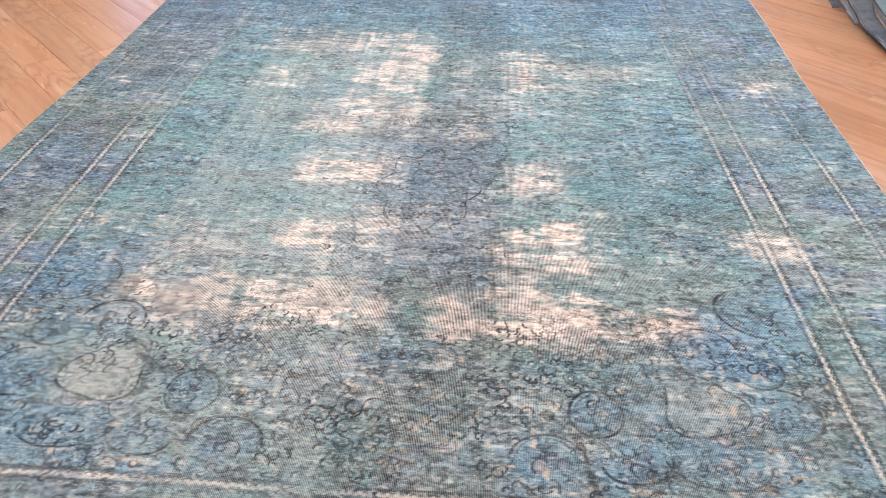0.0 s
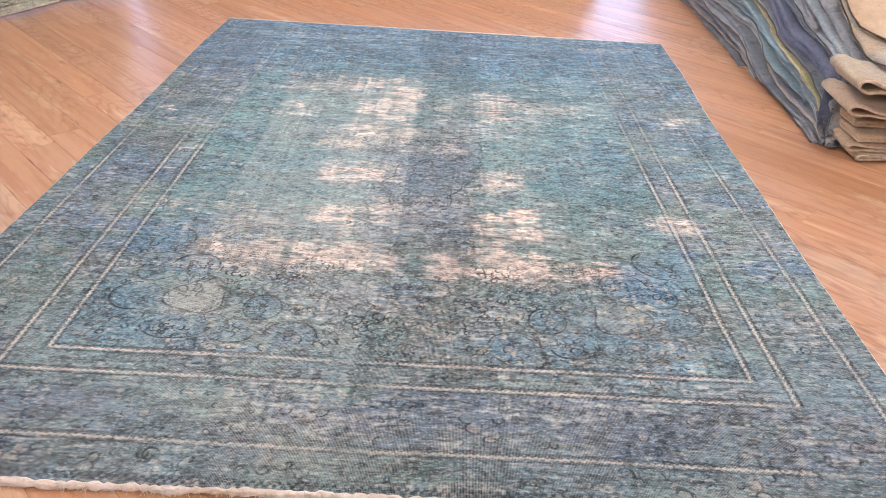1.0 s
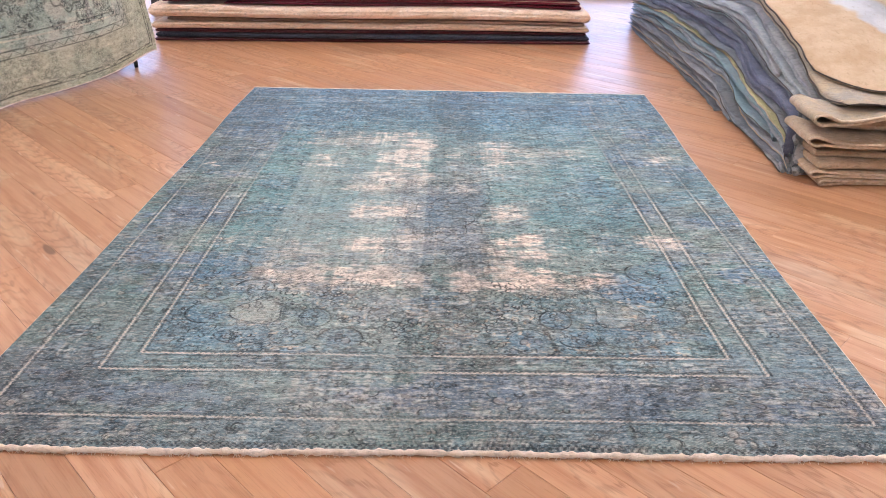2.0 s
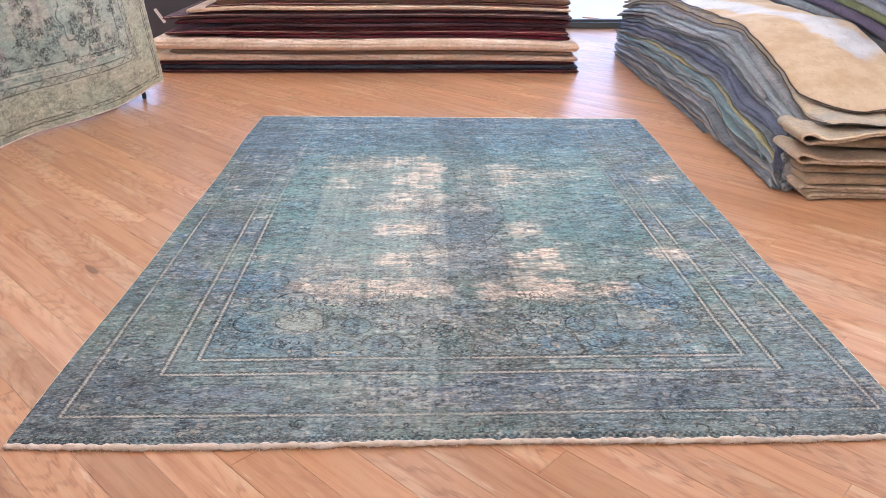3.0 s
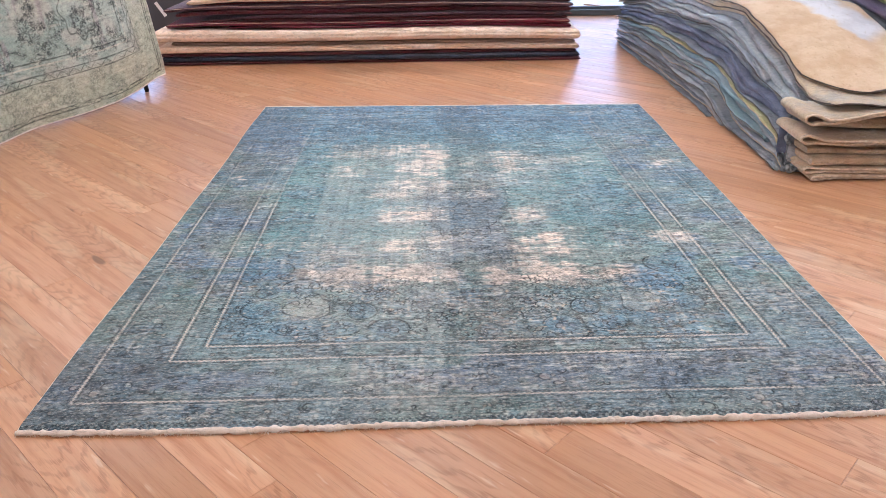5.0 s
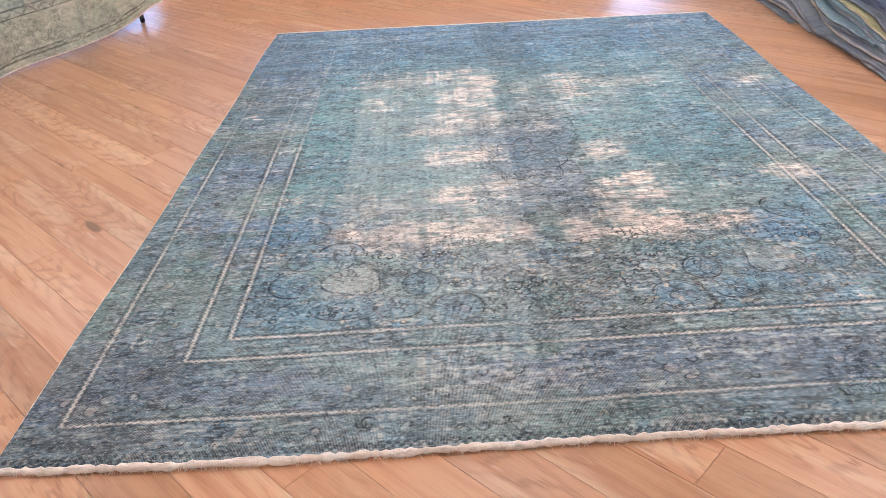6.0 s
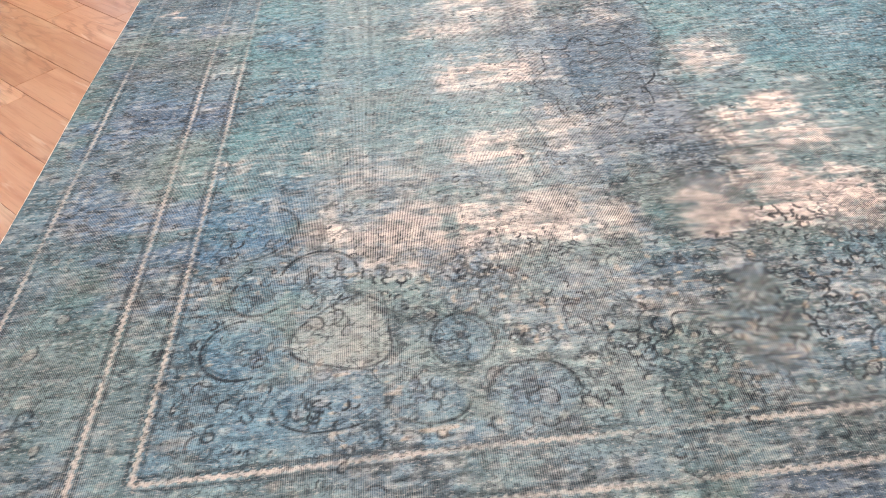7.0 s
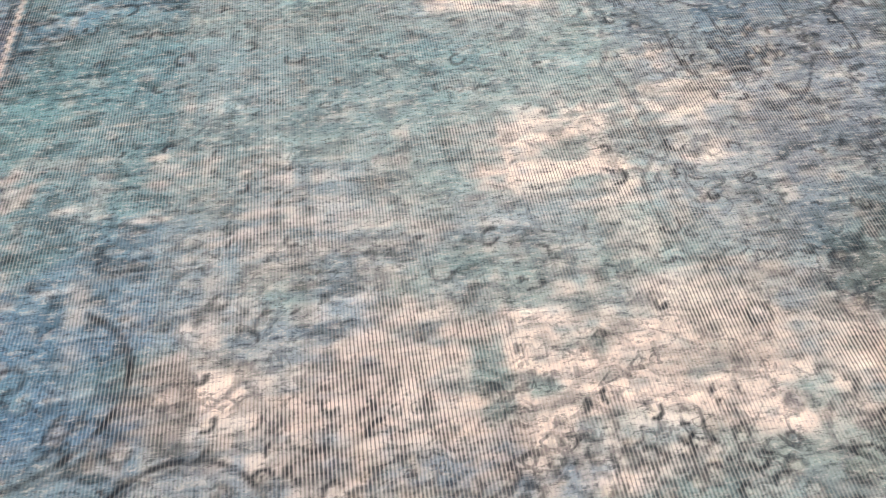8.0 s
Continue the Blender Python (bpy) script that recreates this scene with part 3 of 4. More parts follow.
def sheet(name, px, py, pz, u, v, col, wear, mat, drawn=None, outlines=None):
    """A dense woven sheet from grids of places, weave coordinates and dye."""
    n, m = px.shape
    idx = np.arange(n * m).reshape(n, m)
    quads = np.stack([idx[:-1, :-1], idx[1:, :-1], idx[1:, 1:], idx[:-1, 1:]], -1).reshape(-1, 4)
    me = bpy.data.meshes.new(name)
    me.vertices.add(n * m)
    me.vertices.foreach_set("co", np.stack([px, py, pz], -1).astype(np.float32).ravel())
    me.loops.add(quads.size)
    me.loops.foreach_set("vertex_index", quads.ravel().astype(np.int32))
    me.polygons.add(len(quads))
    me.polygons.foreach_set("loop_start", np.arange(0, quads.size, 4, dtype=np.int32))
    me.polygons.foreach_set("use_smooth", np.ones(len(quads), dtype=bool))
    me.update(calc_edges=True)
    att = me.color_attributes.new("dye", "FLOAT_COLOR", "POINT")
    att.data.foreach_set("color", np.concatenate([np.clip(col, 0, 1), wear[..., None]], -1).astype(np.float32).ravel())
    if drawn is not None:
        me.attributes.new("drawn", "FLOAT", "POINT").data.foreach_set("value", drawn.astype(np.float32).ravel())
    if outlines is not None:
        me.attributes.new("outlines", "FLOAT", "POINT").data.foreach_set("value", outlines.astype(np.float32).ravel())
    uvl = me.uv_layers.new(name="weave")
    uvl.data.foreach_set("uv", np.stack([u, v], -1).reshape(-1, 2)[quads.ravel()].astype(np.float32).ravel())
    me.materials.append(mat)
    return me


def large_blue_rug():
    CELL = 0.0031
    # mesh rows closer along the first two metres, where the camera comes near
    rows = np.concatenate([np.linspace(0, 0.55, 720), np.linspace(0.55, 1, 300)[1:]])
    nu, nv = int(2.75 / CELL), len(rows)
    s, t = np.meshgrid(np.linspace(0, 1, nu), rows, indexing="ij")
    left, right = 0.165 + 0.025 * t, 2.885 + 0.092 * t
    wavy = 0.006 * np.sin(7 * t + 1) + 0.004 * np.sin(17 * t)
    x = left + (right - left) * s + wavy * (2 * s - 1) ** 3
    front, back = 0.112 - 0.012 * np.sin(math.pi * s) - 0.006 * np.sin(9 * s), 3.872 - 0.1 * s
    y = front + (back - front) * t
    z = 0.0105 + 0.004 * (fractal(x, y, 0.35, 0.35, 201) - 0.5) + 0.0012 * (fractal(x, y, 0.03, 0.02, 205) - 0.5)
    z = z + 0.008 * (1 - step(t, 0, 0.05)) * np.clip(np.sin(11 * s + 0.6), 0, 1) * step(t, 0.0, 0.006)
    edge = np.minimum(np.minimum(s * 2.75, (1 - s) * 2.75), np.minimum(t * 3.72, (1 - t) * 3.72))
    z = np.where(edge < CELL * 0.6, 0.0005, z)
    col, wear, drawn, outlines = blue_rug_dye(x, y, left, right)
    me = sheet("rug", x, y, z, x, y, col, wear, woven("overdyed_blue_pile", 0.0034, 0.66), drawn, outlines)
    rug = tagged(new("rug", me), "large faded blue vintage rug worn to cream on the oak floor", "rug")
    def side(xs, ys, dz, r, name, label, wob, seed):
        pts = [(float(a), float(b), r * 0.9 + dz) for a, b in zip(xs, ys)]
        v, f = tube(pts, r, 8, wob, seed)
        part(name, mesh_of(name, v, f, CORD, True), CORD, rug, label)
    k = np.linspace(0, nu - 1, 240).astype(int)
    side(x[k, 0], y[k, 0] - 0.007 + 0.0025 * np.sin(k * 0.11) * np.sin(k * 0.037), 0.0005, 0.0085, "front_selvedge", "thick cream cotton cord", 0.38, 3)
    side(x[k, -1], y[k, -1] + 0.004, 0, 0.007, "back_selvedge", "thick cream cotton cord", 0.2, 4)
    k = np.linspace(0, nv - 1, 260).astype(int)
    side(x[0, k] - 0.001, y[0, k], 0, 0.0036, "side_binding", "thin grey-cream overcast edge", 0.25, 5)
    side(x[-1, k] + 0.001, y[-1, k], 0, 0.0036, "side_binding", "thin grey-cream overcast edge", 0.25, 6)
    # loose threads along the front cord
    bm = bmesh.new()
    rnd = random.Random(8)
    for _ in range(420):
        i = rnd.randrange(nu)
        a = Vector((x[i, 0], y[i, 0] - 0.012, 0.012 * rnd.random() + 0.002))
        b = a + Vector((rnd.uniform(-0.008, 0.008), -rnd.uniform(0.003, 0.011), -a.z * 0.8))
        w = Vector((0.0012, 0, 0))
        vs = [bm.verts.new(p) for p in (a - w, a + w, b + w * 0.4, b - w * 0.4)]
        bm.faces.new(vs)
    tagged(part("loose_threads", bm, CORD, rug), kind="stuff")


large_blue_rug()


# ---- rack with a rug hung over it ----
def green_rug_dye(u, v, w, h):
    """Grey-green rug with a border of angular scrolls; u along the hem, v up from it."""
    streak, cloud = fractal(u, v, 0.12, 0.02, 311), fractal(u, v, 0.3, 0.25, 321)
    speck = grid_noise(u, v, 0.02, 0.012, 315)
    col = np.empty(u.shape + (3,))
    col[:] = rgb("bfcabd")[:3]
    col = blend(col, rgb("a8b9ae"), step(cloud, 0.4, 0.6))
    col = blend(col, rgb("c9c8ba"), step(fractal(u, v, 0.2, 0.2, 331), 0.45, 0.65) * 0.8)
    edge = np.minimum(v, w - u)
    col = blend(col, rgb("c5c3a6"), (1 - step(edge, 0.25, 0.34)) * 0.6)
    col = blend(col, rgb("a29499"), step(fractal(u, v, 0.07, 0.4, 341), 0.58, 0.7) * 0.6 * step(edge, 0.36, 0.4))
    figure = step(fractal(u, v, 0.09, 0.09, 355), 0.4, 0.56) * (0.45 + 0.55 * step(edge, 0.35, 0.4))
    ink = curl_lines(u, v, 0.026, 351, 0.1) * figure * 0.8
    ring = np.abs(lobed(u, v, w - 0.78, 0.72, 0.16, 8, 0.1, 0, 1.3))
    ink = np.maximum(ink, (1 - step(ring, 0.003, 0.008)) * 0.8)
    for d in (0.045, 0.07, 0.28, 0.33, 0.42):
        line = (1 - step(np.abs(edge - d + (cloud - 0.5) * 0.01), 0.002, 0.006)) * step(streak, 0.25, 0.45)
        ink = np.maximum(ink, line)
    # angular scrolls between the guard lines
    run = np.where(v < w - u, u, v)
    for lo, hi, pitch in ((0.045, 0.07, 0.12), (0.285, 0.325, 0.11)):
        zz = np.abs(((run / pitch) % 1) - 0.5) * 2
        band = step(edge, lo, lo + 0.003) * step(-edge, -hi, -hi + 0.003)
        ink = np.maximum(ink, band * (1 - step(np.abs(zz - (edge - lo) / (hi - lo)), 0.05, 0.14)) * 0.85)
    col = blend(col, rgb("262f2f"), ink * 0.85)
    pale = (1 - step(np.abs(edge - 0.39), 0.003, 0.007)) * 0.7 + step(streak, 0.6, 0.8) * 0.4
    col = blend(col, rgb("dcd8c6"), np.clip(pale, 0, 1))
    return col * (0.78 + 0.3 * streak)[..., None] * (0.82 + 0.36 * speck)[..., None], step(streak, 0.5, 0.8), figure


def hanging_rug():
    d, n = Vector((0.344, 0.939, 0)), Vector((0.939, -0.344, 0))
    base = Vector((-0.774, 4.704, 0.0))                     # below the hem's free corner
    W, HGT, LEAN = 2.4, 1.75, 0.10
    # unseen drop behind the rack, lengthened to block window light below the hem
    back = 1.68
    length = HGT + back
    rows = np.concatenate([np.linspace(0, 0.95, 170), np.linspace(0.95, length, 90)[1:]])
    nu, nv = int(W / 0.005), len(rows)
    u, v = np.meshgrid(np.linspace(0, W, nu), rows, indexing="ij")
    hem = 0.095 - 0.075 * step(W - u, 0.0, 0.75) - 0.01 * step(W - u, 0.7, 1.6)
    hem = np.maximum(hem, 0.009)
    # up the front, over the rail, and far down behind, unseen, to block light
    up = np.minimum(v, HGT)
    z = hem + (HGT - hem) * np.clip(v / HGT, 0, 1) - np.maximum(v - HGT, 0) * 0.98
    away = LEAN * up + 0.07 * step(v, HGT - 0.06, HGT + 0.06) + 0.12 * np.maximum(v - HGT, 0)
    fold = 0.018 * np.sin(u * 4.1 + 0.8 * v) + 0.010 * np.sin(u * 9 + 2) + 0.02 * (1 - step(v, 0, 0.12)) * np.sin(u * 5)
    along = u - W - 0.03 * up
    px = base.x + d.x * along - n.x * (away - fold)
    py = base.y + d.y * along - n.y * (away - fold)
    col, wear, figure = green_rug_dye(u, v, W, length)
    stand = tagged(new("rug_rack"), "black steel rolling rack with small castors", "rack")
    me = sheet("hanging_rug", px, py, z, u, v, col, wear, woven("grey_green_pile", 0.0043, 0.25, 0.7, 0.8), figure)
    rug = tagged(new("hanging_rug", me), "grey-green patterned vintage rug draped over a rack beside the blue rug", "rug")
    solid = rug.modifiers.new("thickness", "SOLIDIFY")
    solid.thickness, solid.offset = 0.007, 0
    for name, i, r, mat in (("hem_cord", None, 0.006, CORD), ("side_cord", nu - 1, 0.0045, CORD)):
        if i is None:
            k = np.linspace(0, nu - 1, 160).astype(int)
            pts = [(px[a, 0], py[a, 0], z[a, 0]) for a in k]
        else:
            k = np.linspace(0, nv - 1, 120).astype(int)
            pts = [(px[i, a], py[i, a], z[i, a]) for a in k]
        vv, ff = tube([tuple(float(c) for c in p) for p in pts], r, 8, 0.25, 12)
        part(name, mesh_of(name, vv, ff, mat, True), mat, rug, "cream overcast edge")
    # rack: top rail, two posts, two cross feet with castors
    shift = n * -(LEAN * HGT + 0.035)
    a, b = base + shift + d * -2.3, base + shift + d * -0.12
    def bar(p, q2, r, name):
        vv, ff = tube([tuple(p), tuple(q2)], r, 10)
        return part(name, mesh_of(name, vv, ff, STEEL, True), STEEL, stand)
    bar(a + Vector((0, 0, HGT - 0.03)), b + Vector((0, 0, HGT - 0.03)), 0.02, "rail")
    for p in (a + d * 0.25, b - d * 0.14):
        bar(p + Vector((0, 0, 0.08)), p + Vector((0, 0, HGT - 0.03)), 0.016, "post")
        bar(p - n * 0.3 + Vector((0, 0, 0.08)), p + n * 0.19 + Vector((0, 0, 0.08)), 0.014, "foot_bar")
        for off in (-0.29, 0.18):
            c = p + n * off
            fork = part("castor", box((0.02, 0.03, 0.04), (c.x, c.y, 0.06), 0.004), STEEL, stand)
            bm = bmesh.new()
            bmesh.ops.create_cone(bm, cap_ends=True, segments=18, radius1=0.03, radius2=0.03, depth=0.026, matrix=Matrix.Translation((c.x, c.y, 0.03)) @ Euler((0, math.pi / 2, 0.5)).to_matrix().to_4x4())
            part("wheel", bm, RUBBER, fork)


hanging_rug()


# ---- stacks of folded rugs ----
def rim(n, w):
    """Steps from 0 to 1, close together near both ends so that a rim of width w comes out round."""
    start = [0.0, 0.03 * w, 0.13 * w, 0.3 * w, 0.6 * w, w]
    inner = [w + (1 - 2 * w) * k / n for k in range(1, n)]
    return start + inner + [1 - v for v in reversed(start)]


def slab(nx, ny, place, wx=0.012, wy=0.05):
    """A soft closed slab: place(s, t, side) gives a point for s, t in 0..1 and side -1 (under) to 1 (top)."""
    verts, faces = [], []
    ss, ts = rim(nx, wx), rim(ny, wy)
    nx, ny = len(ss) - 1, len(ts) - 1
    for side in (1, -1):
        for s in ss:
            for t in ts:
                verts.append(place(s, t, side))
    k = (nx + 1) * (ny + 1)
    at = lambda i, j, o: o * k + i * (ny + 1) + j
    for i in range(nx):
        for j in range(ny):
            faces.append((at(i, j, 0), at(i + 1, j, 0), at(i + 1, j + 1, 0), at(i, j + 1, 0)))
            faces.append((at(i, j, 1), at(i, j + 1, 1), at(i + 1, j + 1, 1), at(i + 1, j, 1)))
    ring = [(i, 0) for i in range(nx)] + [(nx, j) for j in range(ny)] + [(i, ny) for i in range(nx, 0, -1)] + [(0, j) for j in range(ny, 0, -1)]
    for (a, b), (c, e) in zip(ring, ring[1:] + ring[:1]):
        faces.append((at(a, b, 0), at(a, b, 1), at(c, e, 1), at(c, e, 0)))
    return verts, faces


def ease(t, w):
    """Rounding at both ends of 0..1: 0 at the rim, 1 past w."""
    e = min(t, 1 - t) / w
    return 1.0 if e >= 1 else math.sqrt(max(0.0, 1 - (1 - e) ** 2))



WOOLS = {
    "maroon": wool("maroon_wool", rgb("470f1a"), rgb("5a1722"), rgb("2c151b")),
    "wine": wool("wine_wool", rgb("761630"), rgb("571022"), rgb("7a4042")),
    "navy": wool("navy_wool", rgb("2a3040"), rgb("3a4252"), rgb("1c1e28")),
    "tan": wool("tan_wool", rgb("ecd5c1"), rgb("dfc3a9"), rgb("f0dfcf")),
    "sand": wool("sand_wool", rgb("cdb79b"), rgb("b7a084"), rgb("d8c8b4")),
    "umber": wool("umber_wool", rgb("6b4a42"), rgb("80604f"), rgb("4b3534")),
    "plum": wool("plum_wool", rgb("4a2c38"), rgb("5a3c46"), rgb("30202a")),
    "taupe": wool("taupe_wool", rgb("9a8072"), rgb("ad9483"), rgb("77665c")),
    "slate": wool("slate_wool", rgb("6c737a"), rgb("858b90"), rgb("50565c")),
    "grey": wool("grey_wool", rgb("8f9296"), rgb("a4a6a8"), rgb("707478")),
    "silver": wool("silver_wool", rgb("a0a8ac"), rgb("8c9498"), rgb("b6bcbe")),
    "teal": wool("teal_wool", rgb("839c9f"), rgb("788c94"), rgb("9aacac")),
    "olive": wool("olive_wool", rgb("b3ac7a"), rgb("a09c74"), rgb("c3bc98")),
    "violet": wool("violet_wool", rgb("585e72"), rgb("6a7084"), rgb("464a5a")),
    "purple": wool("purple_wool", rgb("4c4058"), rgb("5c5066"), rgb("383244")),
    "lime": wool("lime_wool", rgb("8f9660"), rgb("80885c"), rgb("a0a47c")),
    "stone": wool("stone_wool", rgb("bca88c"), rgb("a09a90"), rgb("c9b494")),
}
TRIM = wool("binding_yarn", rgb("c9b59a"), rgb("b59c80"), size=30)
HEM = wool("pale_hem_yarn", rgb("e2d2bc"), rgb("cdb89c"), size=30)
DARKTRIM = wool("dark_binding_yarn", rgb("4a433c"), rgb("5a5048"), size=30)

# back stack: name, top height at the middle, left end, right end, front, wave, shared look
BACK = [("maroon", 0.03, -1.12, 2.88, 5.50), ("navy", 0.075, -1.1, 2.87, 5.50), ("maroon", 0.105, -1.1, 2.84, 5.52), ("tan", 0.165, -1.12, 2.86, 5.50), ("taupe", 0.20, -0.98, 2.82, 5.53), ("tan", 0.305, -1.12, 2.86, 5.46), ("wine", 0.34, -0.45, 2.78, 5.54), ("wine", 0.385, -1.0, 2.76, 5.53), ("maroon", 0.41, -0.7, 2.74, 5.55), ("plum", 0.445, -0.4, 2.78, 5.53)]
BACK += [("maroon", 0.49, -0.9, 2.77, 5.54), ("plum", 0.535, -1.0, 2.78, 5.52), ("maroon", 0.555, -0.7, 2.76, 5.55), ("tan", 0.60, -0.78, 2.77, 5.52), ("wine", 0.625, -0.6, 2.75, 5.54), ("umber", 0.68, -0.5, 2.76, 5.53), ("maroon", 0.72, -0.7, 2.75, 5.54), ("wine", 0.76, -0.6, 2.74, 5.55)]


def back_stack():
    low = 0.0
    for i, (kind, top, xa, xb, yf) in enumerate(BACK):
        ph = i * 1.7
        lo, hi = low, top

        def level(s, h, ph=ph):
            sag = (0.022 * math.sin(3.2 * s + 0.6) + 0.012 * math.sin(7.5 * s + 2)) * h / 0.3 if h < 0.33 else 0.008 * math.sin(7.5 * s + 2) + 0.016 * math.sin(3.2 * s + 0.6) + 0.006 * math.sin(4 * s + h * 9)
            drop = -0.03 * max(0.0, (0.16 - s) / 0.16) ** 1.5 * min(1, h / 0.55) if h > 0.31 else 0
            return max(h + sag * min(1, h / 0.15) + drop, 0.001)

        def place(s, t, side, xa=xa, xb=xb, yf=yf, lo=lo, hi=hi, ph=ph):
            x = xa + (xb - xa) * s
            r = ease(s, 0.008) * ease(t, (hi - lo) * 0.4)
            gap = 0.0045 if hi - lo > 0.028 else 0.003
            a, b = level(s, lo) + gap, level(s, hi) - gap
            mid = (a + b) / 2
            y = yf + 1.25 * t + 0.012 * math.sin(5 * s + ph) * (1 - t)
            return (x, y, mid + side * (b - a) / 2 * r)

        v, f = slab(70, 6, place, 0.008, (hi - lo) * 0.4)
        name = "folded_rug"
        label = {"tan": "thick folded tan wool rug in the back stack", "navy": "folded navy blue rug near the bottom of the back stack"}.get(kind, "folded %s wool rug in the dark red stack" % kind)
        rug = tagged(new(name, mesh_of(name, v, f, WOOLS[kind], True)), label, "folded rug", "rugs in the back stack")
        edge = [place(0.004 + 0.992 * k / 60, 0.0, 0) for k in range(61)]
        pts = [(p[0], p[1] - 0.001, p[2] + (hi - lo) * 0.18) for p in edge]
        vv, ff = tube(pts, 0.0035 if hi - lo < 0.07 else 0.003, 6, 0.3, i)
        part("edge_binding", mesh_of("edge_binding", vv, ff, WOOLS["taupe"] if kind in ("wine", "plum") and i % 3 else WOOLS[kind], True), TRIM, rug)
        low = top


back_stack()


# the long stack of grey and sand coloured rugs
def stack_height(y):
    """Height of the long stack's top along its length."""
    t = min(max((y - 2.05) / 1.6, 0), 1)
    rise = 0.40 + 0.35 * (t * t * (3 - 2 * t))
    b = min(max((y - 4.8) / 1.7, 0), 1)
    return rise - 0.2 * b * b


SIDE = [("slate", 3.42), ("grey", 3.36), ("slate", 3.25), ("grey", 3.18), ("slate", 3.08), ("grey", 2.30), ("slate", 2.26), ("grey", 2.22), ("silver", 2.24), ("teal", 2.55), ("silver", 2.30), ("teal", 2.36), ("olive", 2.42), ("slate", 2.30), ("violet", 2.36), ("violet", 2.32), ("slate", 2.28), ("silver", 2.26), ("grey", 2.85), ("silver", 2.34), ("grey", 2.26), ("stone", 2.13), ("sand", 2.27)]
SHARE = [0.028, 0.03, 0.028, 0.034, 0.03, 0.036, 0.034, 0.04, 0.045, 0.034, 0.04, 0.04, 0.036, 0.036, 0.07, 0.05, 0.04, 0.06, 0.045, 0.05, 0.06, 0.08, 0.045]


def sand_lit():
    """Sand coloured rug with a patch of window daylight painted in pale grey-white."""
    m = Mat("sand_wool_light_patch", 0.95)
    m.b.inputs["Specular IOR Level"].default_value = 0.15
    m.b.inputs["Sheen Weight"].default_value = 0.2
    tc = m.t.nodes.new("ShaderNodeTexCoord")
    xyz = m.t.nodes.new("ShaderNodeSeparateXYZ")
    m.t.links.new(tc.outputs["Object"], xyz.inputs[0])
    x, y = xyz.outputs[0], xyz.outputs[1]
    big, fine = m.noise(size=5.0, detail=5, rough=0.65), m.noise((70, 260, 100), 1.0, 3)
    spots = m.noise((55, 30, 30), 1.0, 3, 0.7)
    wob = m.math("MULTIPLY", m.math("SUBTRACT", m.noise(size=6.0), 0.5), 0.25)
    a = m.math("ADD", m.math("MULTIPLY_ADD", m.math("SUBTRACT", y, 2.85), 0.34, m.math("SUBTRACT", x, 3.99)), wob)
    e = m.math("SUBTRACT", m.math("SUBTRACT", y, 2.82), m.math("MULTIPLY", m.math("SUBTRACT", x, 4.03), 0.9))
    # outline of the daylight patch that is painted into the wool colour
    inside = m.math("MULTIPLY", m.math("MULTIPLY", m.ramp(a, 0.03, 0.1), m.ramp(a, 0.42, 0.3)), m.ramp(e, -0.06, 0.08))
    c = m.mix(m.ramp(big, 0.35, 0.65), rgb("c9b298"), rgb("b79c7e"))
    c = m.mix(inside, c, m.mix(m.ramp(big, 0.4, 0.6), rgb("cacbd2"), rgb("b9bac2")))
    c = m.mix(m.math("MULTIPLY", m.ramp(spots, 0.58, 0.72), 0.4), c, rgb("8c7350"))
    c = m.mix(m.math("MULTIPLY", m.ramp(fine, 0.5, 0.75), 0.3), c, m.mix(0.5, c, (0.1, 0.09, 0.08, 1)))
    m.color(c)
    m.bump(m.math("ADD", fine, spots), 0.4, 0.003)
    return m.m


SAND_LIT = sand_lit()


def curl(p, axis, radius, length, turns, thick=0.006):
    """A rolled-up edge: a spiral band of some thickness, swept along an axis."""
    axis = axis.normalized()
    side = axis.cross(Vector((0, 0, 1))).normalized()
    up = side.cross(axis)
    n = int(14 * turns)
    verts, faces = [], []
    for e in (0, 1):
        for k in range(n + 1):
            a = 2 * math.pi * turns * k / n
            for o in (0, thick):
                r = radius * (1 - 0.55 * k / n) - o
                verts.append(tuple(p + axis * length * e + side * r * math.cos(a) - up * r * math.sin(a)))
    m = 2 * (n + 1)
    for k in range(n):
        a = 2 * k
        faces += [(a, a + 2, a + 2 + m, a + m), (a + 1, a + 1 + m, a + 3 + m, a + 3), (a, a + 1, a + 3, a + 2), (a + m, a + 2 + m, a + 3 + m, a + 1 + m)]
    faces += [(0, m, m + 1, 1), (m - 2, m - 1, 2 * m - 1, 2 * m - 2)]
    return verts, faces


